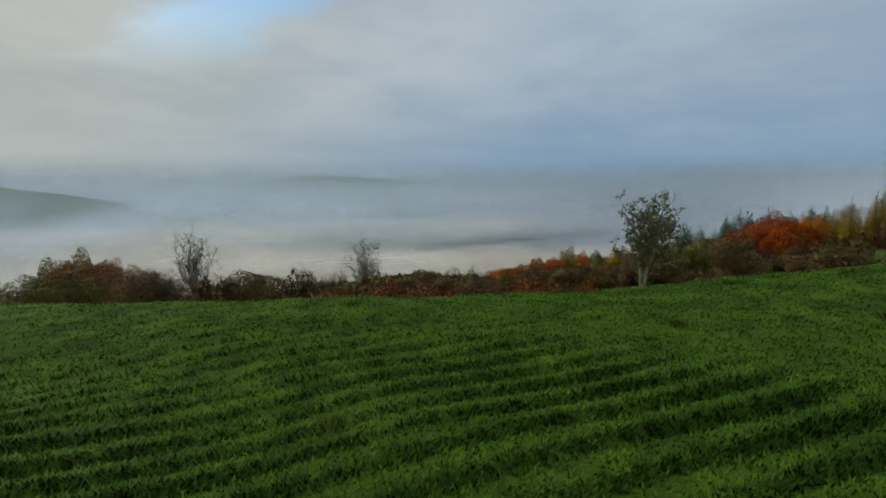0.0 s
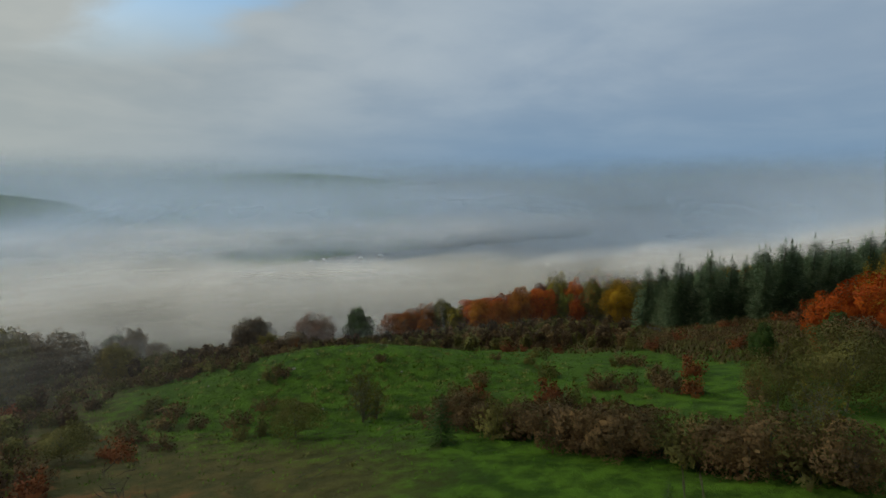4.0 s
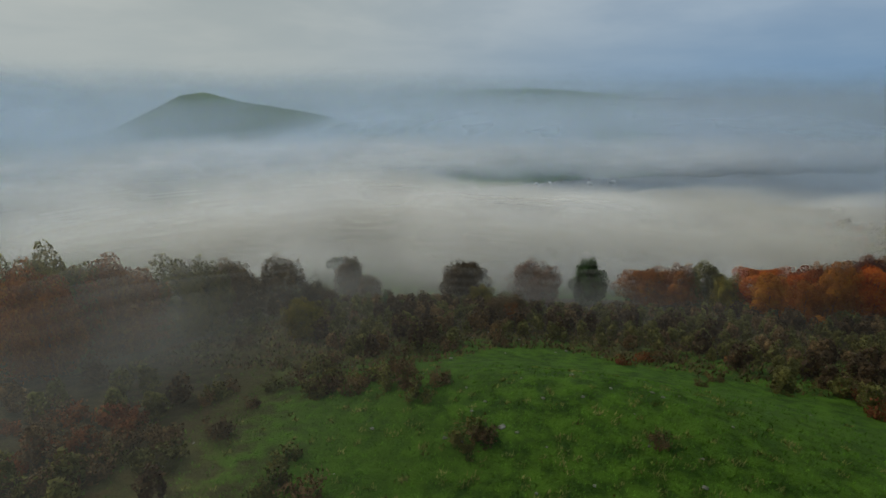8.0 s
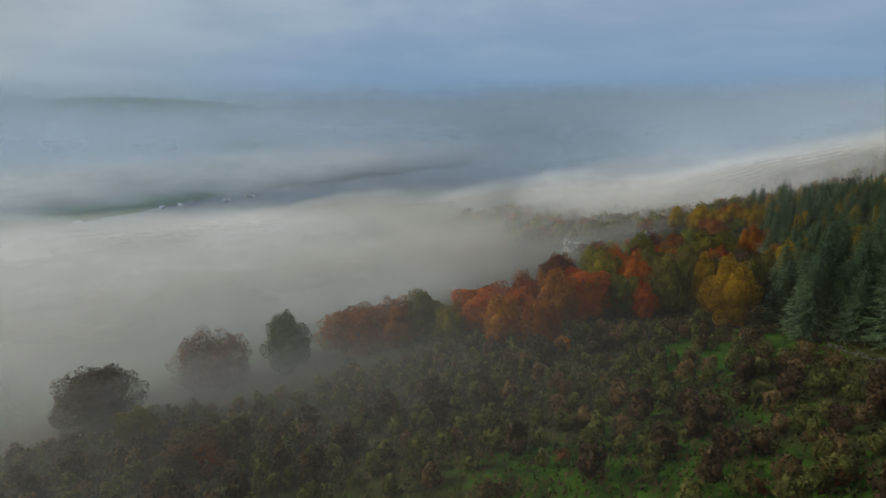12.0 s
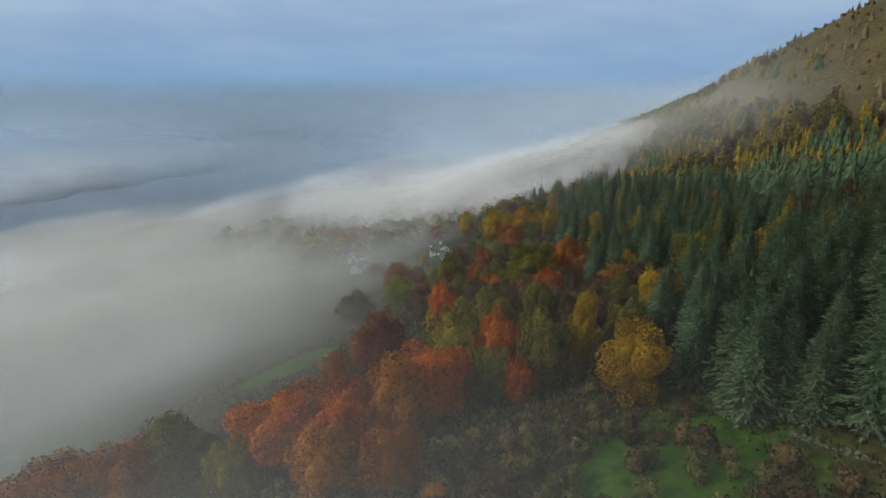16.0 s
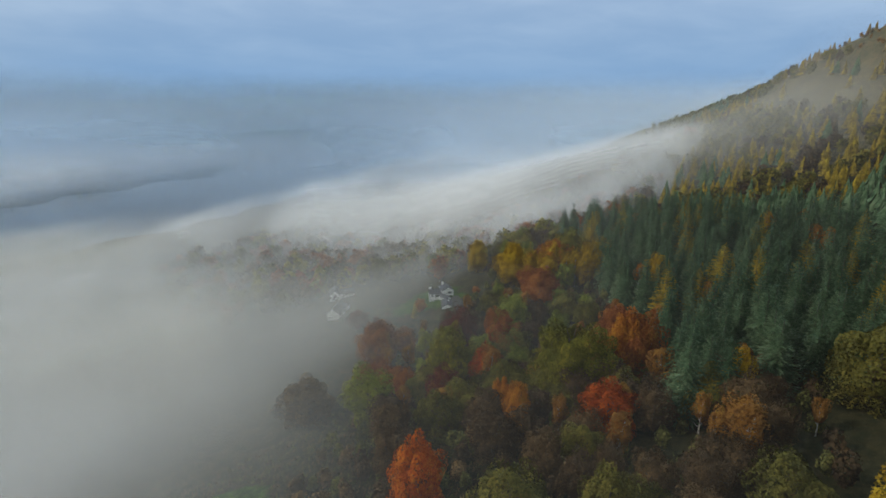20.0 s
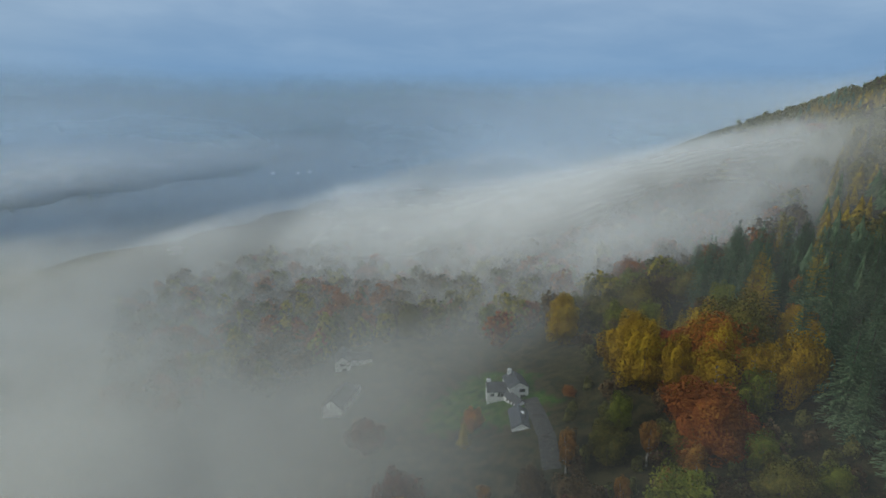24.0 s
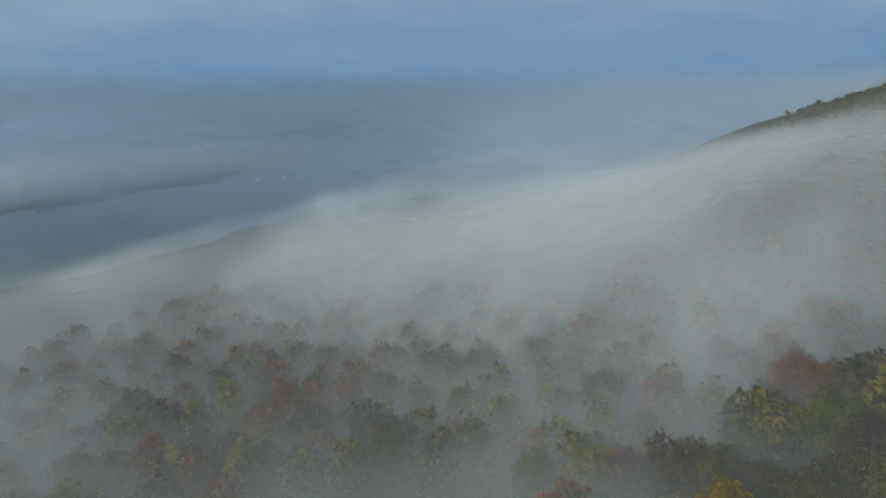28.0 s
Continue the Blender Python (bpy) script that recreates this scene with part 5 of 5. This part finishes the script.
blades("bracken", "collapsed rust-brown bracken", "bracken", [(UNIT * x, UNIT * y) for x, y in ferns], 0.42, 0.16, 11, "bracken", 4, 0.9)


heath = [(TURF.uniform(-75, 75), TURF.uniform(138, 225)) for _ in range(11000)] + [(TURF.uniform(10, 112), TURF.uniform(180, 310)) for _ in range(9000)] + [(TURF.uniform(46, 100), TURF.uniform(108, 165)) for _ in range(5000)]
heath = [(x, y) for x, y in heath if float(cover(np.float64(x), np.float64(y))[0]) < 0.75]
blades("heath", "olive-brown rough grass and heather between the bushes", "heath", [(UNIT * x, UNIT * y) for x, y in heath[::2]], 0.85, 0.42, 4, "scrub_olive", 5, 0.6)
blades("heather", "dull brown dead bracken and heather between the bushes", "heath", [(UNIT * x, UNIT * y) for x, y in heath[1::2]], 0.8, 0.42, 4, "scrub", 6, 0.7)
tufts = [(TURF.normal() * 20 - 4, 120 + TURF.normal() * 11) for _ in range(420)]
blades("grass_tufts", "straw-coloured tufts of dead grass on the knoll", "grass", [(UNIT * x, UNIT * y) for x, y in tufts], 0.4, 0.2, 16, "straw", 7, 0.6)


def track(label, line, gauge=1.5, wide=0.26):
    """Two worn wheel ruts that follow the ground."""
    pts = []
    for (ax, ay), (bx, by) in zip(line, line[1:]):
        n = max(2, int(math.hypot(bx - ax, by - ay) * UNIT / 0.7))
        pts += [(ax + (bx - ax) * k / n, ay + (by - ay) * k / n) for k in range(n)]
    ob = tagged(new("track"), label, "track", kind="structure")
    for s in (-1, 1):
        verts, faces = [], []
        for k, (x, y) in enumerate(pts):
            x2, y2 = pts[min(k + 1, len(pts) - 1)]
            x1, y1 = pts[max(k - 1, 0)]
            d = Vector((x2 - x1, y2 - y1, 0)).normalized()
            side = Vector((-d.y, d.x, 0))
            for w in (-1, -0.4, 0.4, 1):
                p = Vector((x * UNIT, y * UNIT, 0)) + side * (s * gauge / 2 + w * wide / 2 * (1 + 0.3 * math.sin(k * 0.9 + s)))
                verts.append((p.x, p.y, ground_z(p.x / UNIT, p.y / UNIT) + (0.035 if abs(w) < 0.5 else -0.03)))
            if k:
                faces += [((k - 1) * 4 + j, (k - 1) * 4 + j + 1, k * 4 + j + 1, k * 4 + j) for j in range(3)]
        part_mesh("wheel_rut", mesh_of("wheel_rut", verts, faces, MUD, smooth=True), ob)


MUD = plain("muddy_turf", (0.030, 0.026, 0.012), (0.055, 0.062, 0.018), 1.2, 0.9, 0.5, 0.04)
track("worn wheel ruts in wet grass", [(30, 92), (23, 80.5), (15, 64.5), (13.2, 57), (12.4, 51), (10.9, 44), (8, 36)])
track("curved wheel ruts over the knoll", [(-6, 86), (-3, 90.4), (-0.6, 94), (2, 101), (4.6, 107), (10, 111), (18, 113)])


# ---- stones and walls ----
def rock_mesh(seed, flat=0.6):
    rng = np.random.default_rng(seed)
    bm = bmesh.new()
    bmesh.ops.create_icosphere(bm, subdivisions=2, radius=0.5)
    for v in bm.verts:
        v.co = Vector(v.co) * (1 + 0.28 * noise.noise(v.co * 2.3 + Vector((seed, 0, 0)))) * float(rng.uniform(0.93, 1.07))
        v.co.z *= flat
    me = bpy.data.meshes.new("rock")
    bm.to_mesh(me)
    bm.free()
    me.materials.append(STONE)
    return me


ROCKS = [rock_mesh(s) for s in range(5)]
WALL_STONES = [rock_mesh(s + 20, 0.75) for s in range(6)]
for me in WALL_STONES:
    me.materials.clear()
    me.materials.append(MOSSY)
RR = np.random.default_rng(92)
spots = [(12.1, 45.5, 0.5), (7.8, 55.4, 0.6), (18, 44, 0.6), (20, 41.5, 0.5), (-14.1, 124.7, 1.0), (-28, 174.9, 1.0), (-9.5, 137, 0.8)]
spots += [(RR.normal() * 14 - 7, RR.normal() * 10 + 127, RR.uniform(0.25, 0.65)) for _ in range(34)] + [(RR.normal() * 8 - 24, RR.normal() * 8 + 172, RR.uniform(0.4, 1.0)) for _ in range(16)]
spots += [(RR.uniform(8, 34), RR.uniform(36, 58), RR.uniform(0.2, 0.45)) for _ in range(14)]
for x, y, size in spots:
    r = tagged(new("rock", ROCKS[RR.integers(0, 5)]), "pale lichened limestone rock half sunk in turf", "rock", "rocks on the pasture")
    r.matrix_basis = pose(x * UNIT, y * UNIT, ground_z(x, y) + 0.02, RR.uniform(-12, 12), RR.uniform(-12, 12), RR.uniform(0, 360)) @ Matrix.Diagonal((size, size * 0.8, size * 0.8, 1))


crags = []
for _ in range(260):
    x, y = RR.normal() * 34 + 468, RR.normal() * 34 + 205
    crags.append((x, y, 2.4 * RR.random() ** 2 + 0.6))
verts, faces = [], []
for x, y, size in crags:
    me = ROCKS[RR.integers(0, 5)]
    at, turn = len(verts), RR.uniform(0, 6.28)
    c, d = math.cos(turn), math.sin(turn)
    z = ground_z(x, y)
    verts += [(x * UNIT + size * (c * v.co.x - d * v.co.y) * 1.6, y * UNIT + size * (d * v.co.x + c * v.co.y), z + size * v.co.z) for v in me.vertices]
    faces += [tuple(at + i for i in p.vertices) for p in me.polygons]
tagged(new("crag", mesh_of("crag", verts, faces, STONE)), "pale broken rocks on the mountain top", "rocks", "", "stuff")


def stone_wall(label, line, high=1.15, thick=0.55):
    ob = tagged(new("dry_stone_wall"), label, "stone wall", "dry stone walls")
    pts = [Vector((x * UNIT, y * UNIT, 0)) for x, y in line]
    for a, b in zip(pts, pts[1:]):
        along = (b - a).normalized()
        ang = math.degrees(math.atan2(along.y, along.x))
        d, length = 0.0, (b - a).length
        while d < length:
            step = RR.uniform(0.45, 0.75)
            p = a + along * (d + step / 2)
            z = ground_z(p.x / UNIT, p.y / UNIT) - 0.1
            if RR.random() < 0.06:
                d += step
                continue
            for row in range(RR.integers(1, 4)):
                h = high / 3 * RR.uniform(0.85, 1.15)
                s = new("stone", WALL_STONES[RR.integers(0, 6)])
                s.parent = ob
                s.matrix_basis = pose(p.x + RR.normal() * 0.1, p.y + RR.normal() * 0.1, z + high * (row + 0.5) / 3 + RR.normal() * 0.05, RR.uniform(-16, 16), RR.uniform(-16, 16), ang + RR.uniform(-35, 35)) @ Matrix.Diagonal((step * 1.15, thick * (1.1 - 0.15 * row), h * 1.9, 1))
            d += step
    return ob


# ---- houses ----
def slab(lo, hi, bevel=0.0):
    bm = bmesh.new()
    bmesh.ops.create_cube(bm, size=1)
    for v in bm.verts:
        v.co = Vector([lo[k] + (v.co[k] + 0.5) * (hi[k] - lo[k]) for k in range(3)])
    if bevel:
        bmesh.ops.bevel(bm, geom=bm.edges[:], offset=bevel, segments=1, affect="EDGES")
    return bm


def part(name, bm, mat, parent, label="", at=None):
    me = bpy.data.meshes.new(name)
    bm.to_mesh(me)
    bm.free()
    me.materials.append(mat)
    ob = new(name, me)
    ob.parent = parent
    if at is not None:
        ob.matrix_basis = at
    return tagged(ob, label) if label else ob


def gabled(lo, hi, eave, ridge):
    """Solid block with a pitched top whose ridge runs along y."""
    bm = bmesh.new()
    xm = (lo[0] + hi[0]) / 2
    prof = [(lo[0], lo[2]), (hi[0], lo[2]), (hi[0], eave), (xm, ridge), (lo[0], eave)]
    a = [bm.verts.new((x, lo[1], z)) for x, z in prof]
    b = [bm.verts.new((x, hi[1], z)) for x, z in prof]
    bm.faces.new(a[::-1]), bm.faces.new(b)
    for k in range(5):
        bm.faces.new((a[k], a[(k + 1) % 5], b[(k + 1) % 5], b[k]))
    bmesh.ops.recalc_face_normals(bm, faces=bm.faces[:])
    return bm


def pitched_roof(lo, hi, eave, ridge, over=0.3, thick=0.14):
    """Two slabs of slate over a gabled block, with a little overhang."""
    bm = bmesh.new()
    xm = (lo[0] + hi[0]) / 2
    drop = (ridge - eave) / (xm - lo[0]) * over
    y0, y1 = lo[1] - over * 0.6, hi[1] + over * 0.6
    for xe in (lo[0] - over, hi[0] + over):
        lower = [(xe, eave - drop + 0.02), (xm, ridge + 0.02), (xm, ridge + 0.02 + thick), (xe, eave - drop + 0.02 + thick)]
        a = [bm.verts.new((x, y0, z)) for x, z in lower]
        b = [bm.verts.new((x, y1, z)) for x, z in lower]
        bm.faces.new(a), bm.faces.new(b[::-1])
        for k in range(4):
            bm.faces.new((a[k], b[k], b[(k + 1) % 4], a[(k + 1) % 4]))
    bmesh.ops.recalc_face_normals(bm, faces=bm.faces[:])
    return bm


def window(parent, at, wide, high, lights):
    """A framed window that stands a little proud of its wall; local x along the wall, y outward to the viewer's side (-y)."""
    w = part("window", slab((-wide / 2, -0.05, 0), (wide / 2, 0.05, high)), WHITE_PAINT, parent, "", at)
    for k in range(lights):
        x0 = -wide / 2 + 0.07 + k * (wide - 0.07) / lights
        part("pane", slab((x0, -0.065, 0.08), (x0 + (wide - 0.07) / lights - 0.07, -0.05, high - 0.08)), GLASS_DARK, w)


def wing(house, name, lo, hi, eave, ridge, turn=0, shift=(0, 0)):
    at = pose(shift[0], shift[1], 0, 0, 0, turn)
    w = part(name, gabled(lo, hi, eave, ridge), RENDER, house, "white rendered wall", at)
    part("roof", pitched_roof(lo, hi, eave, ridge), SLATE, w, "dark grey slate roof")
    return w


def set_house(label, x, y, turn, name="house", sink=0.0):
    h = tagged(new(name), label, "house" if name == "house" else name, "houses by the lake wood")
    h.matrix_basis = pose(x * UNIT, y * UNIT, ground_z(x, y) - sink, 0, 0, turn)
    return h


house = set_house("white rendered two-storey house with slate roofs", 165.4, 346.9, -27, sink=1.2)
main = wing(house, "wall", (-2.7, 0, -1.5), (2.7, 7.2, 0), 4.4, 6.1)
window(main, pose(0.9, 0, 2.9), 1.8, 1.2, 3)
window(main, pose(1.2, 0, 1.0), 1.7, 1.2, 3)
left = wing(house, "wing", (-2.2, -3.4, -1.5), (2.2, 3.2, 0), 2.6, 4.4, 80, (-5.0, 4.2))
window(left, pose(-2.2, -0.6, 0.9, 0, 0, -90), 1.8, 1.3, 2)
window(left, pose(-2.2, 1.7, 1.0, 0, 0, -90), 1.1, 1.0, 2)
porch = wing(house, "porch", (-1.3, -6.2, -1.5), (1.3, 0.6, 0), 2.1, 3.2, 17, (-2.6, 1.2))
for k in range(4):
    window(porch, pose(-1.3, -5.4 + 1.4 * k, 0.7, 0, 0, -90), 0.9, 1.0, 1)
for px, py, pz in ((-1.0, 6.4, 6.1), (-7.6, 4.9, 4.2)):
    c = part("chimney", slab((px - 0.5, py - 0.4, pz - 1.2), (px + 0.5, py + 0.4, pz + 1.0), 0.03), RENDER, house, "white rendered chimney stack")
    part("chimney_pot", slab((px - 0.2, py - 0.2, pz + 1.0), (px + 0.2, py + 0.2, pz + 1.5), 0.06), STONE, c)
shed = set_house("low slate-roofed garage beside the white house", 159.6, 341.2, -38, "garage", 0.9)
wing(shed, "wall", (-2.3, -6.5, -1.5), (2.3, 2.5, 0), 1.7, 3.2)
part("door", slab((-1.0, -6.6, 0.05), (1.0, -6.52, 1.65)), WHITE_PAINT, shed, "white garage door")
part("rooflight", slab((0.5, -1.4, 2.65), (1.3, -0.4, 3.05)), WHITE_PAINT, shed)

def drive(label, line, wide):
    """A surfaced strip that follows the ground, a little above it."""
    pts = [Vector((a[0] + (b[0] - a[0]) * k / 8, a[1] + (b[1] - a[1]) * k / 8, 0)) * UNIT for a, b in zip(line, line[1:]) for k in range(9)]
    verts, faces = [], []
    for k, p in enumerate(pts):
        d = (pts[min(k + 1, len(pts) - 1)] - pts[max(k - 1, 0)]).normalized()
        for w in (-0.5, -0.17, 0.17, 0.5):
            q = p + Vector((-d.y, d.x, 0)) * wide * w
            verts.append((q.x, q.y, ground_z(q.x / UNIT, q.y / UNIT) + (0.16 if abs(w) < 0.3 else 0.04)))
        if k:
            faces += [((k - 1) * 4 + j, (k - 1) * 4 + j + 1, k * 4 + j + 1, k * 4 + j) for j in range(3)]
    return tagged(new("drive", mesh_of("drive", verts, faces, TARMAC, smooth=True)), label, "drive", kind="structure")


drive("dark wet gravel drive beside the white house", [(166, 344.5), (162, 338.5), (157.5, 332), (151, 325)], 4.2)
second = set_house("white rendered cottage with slate roof, dim in mist", 143, 385, 40, sink=0.4)
w2 = wing(second, "wall", (-3.2, -6.5, -2), (3.2, 6.5, 0), 4.2, 6.6, 90)
for k in range(4):
    window(second, pose(-4.5 + 3 * k, -3.2, 1.0 if k % 2 else 2.2), 1.4, 1.2, 2)
wing(second, "wing", (-2.2, -3, -2), (2.2, 3, 0), 2.6, 4.2, 0, (9.2, 0))
third = set_house("white gabled house half hidden by mist", 156, 409, -30, sink=0.4)
wing(third, "wall", (-3, -4, -2), (3, 6, 0), 4.4, 6.8)
wing(third, "wing", (-2.6, -5, -2), (2.6, 5, 0), 4.0, 6.0, 90, (6.4, 2))
window(third, pose(0, -4, 2.8), 1.8, 1.2, 3)
window(third, pose(0.6, -4, 0.8), 1.6, 1.2, 2)


# ---- white spots across the lake: likely houses, given the shape of boats ----
def boat(x, y, turn, long):
    b = tagged(new("boat"), "small white boat shape in place of a likely house across the lake", "boat", "boats moored on the lake")
    b.matrix_basis = pose(x * UNIT, y * UNIT, -80.45 * UNIT, 0, 0, turn)
    bm = bmesh.new()
    rings = []
    for t in np.linspace(0, 1, 9):
        w = long * 0.17 * (1 - t ** 3) ** 0.6 + 0.02
        rings.append([bm.verts.new(((t - 0.5) * long, s * w * k, z)) for s, k, z in ((-1, 1, 0.9 + 0.5 * t), (-1, 0.6, -0.25), (1, 0.6, -0.25), (1, 1, 0.9 + 0.5 * t))])
    for p, q in zip(rings, rings[1:]):
        for k in range(4):
            bm.faces.new((p[k], p[(k + 1) % 4], q[(k + 1) % 4], q[k]))
    bm.faces.new(rings[0])
    bmesh.ops.recalc_face_normals(bm, faces=bm.faces[:])
    part("hull", bm, WHITE_PAINT, b)
    c = part("cabin", slab((-long * 0.2, -long * 0.11, 0.9), (long * 0.18, long * 0.11, 2.3), 0.2), WHITE_PAINT, b)
    part("cabin_window", slab((-long * 0.15, -long * 0.115, 1.5), (long * 0.12, long * 0.115, 2.0)), GLASS_DARK, c)
    return b


for n, (x, y) in enumerate(WHITE_SPOTS):
    boat(x, y, 20 + 47 * n % 180, 9 + 2 * (n % 3))

stone_wall("tumbled grey dry stone wall at the plantation edge", [(62.6, 166.5), (64.3, 173.1), (65.5, 178.4), (67, 182.9)])
stone_wall("short mossy dry stone wall beneath the beeches", [(16, 221), (23.3, 221.8), (31.5, 221.3)], 0.7)
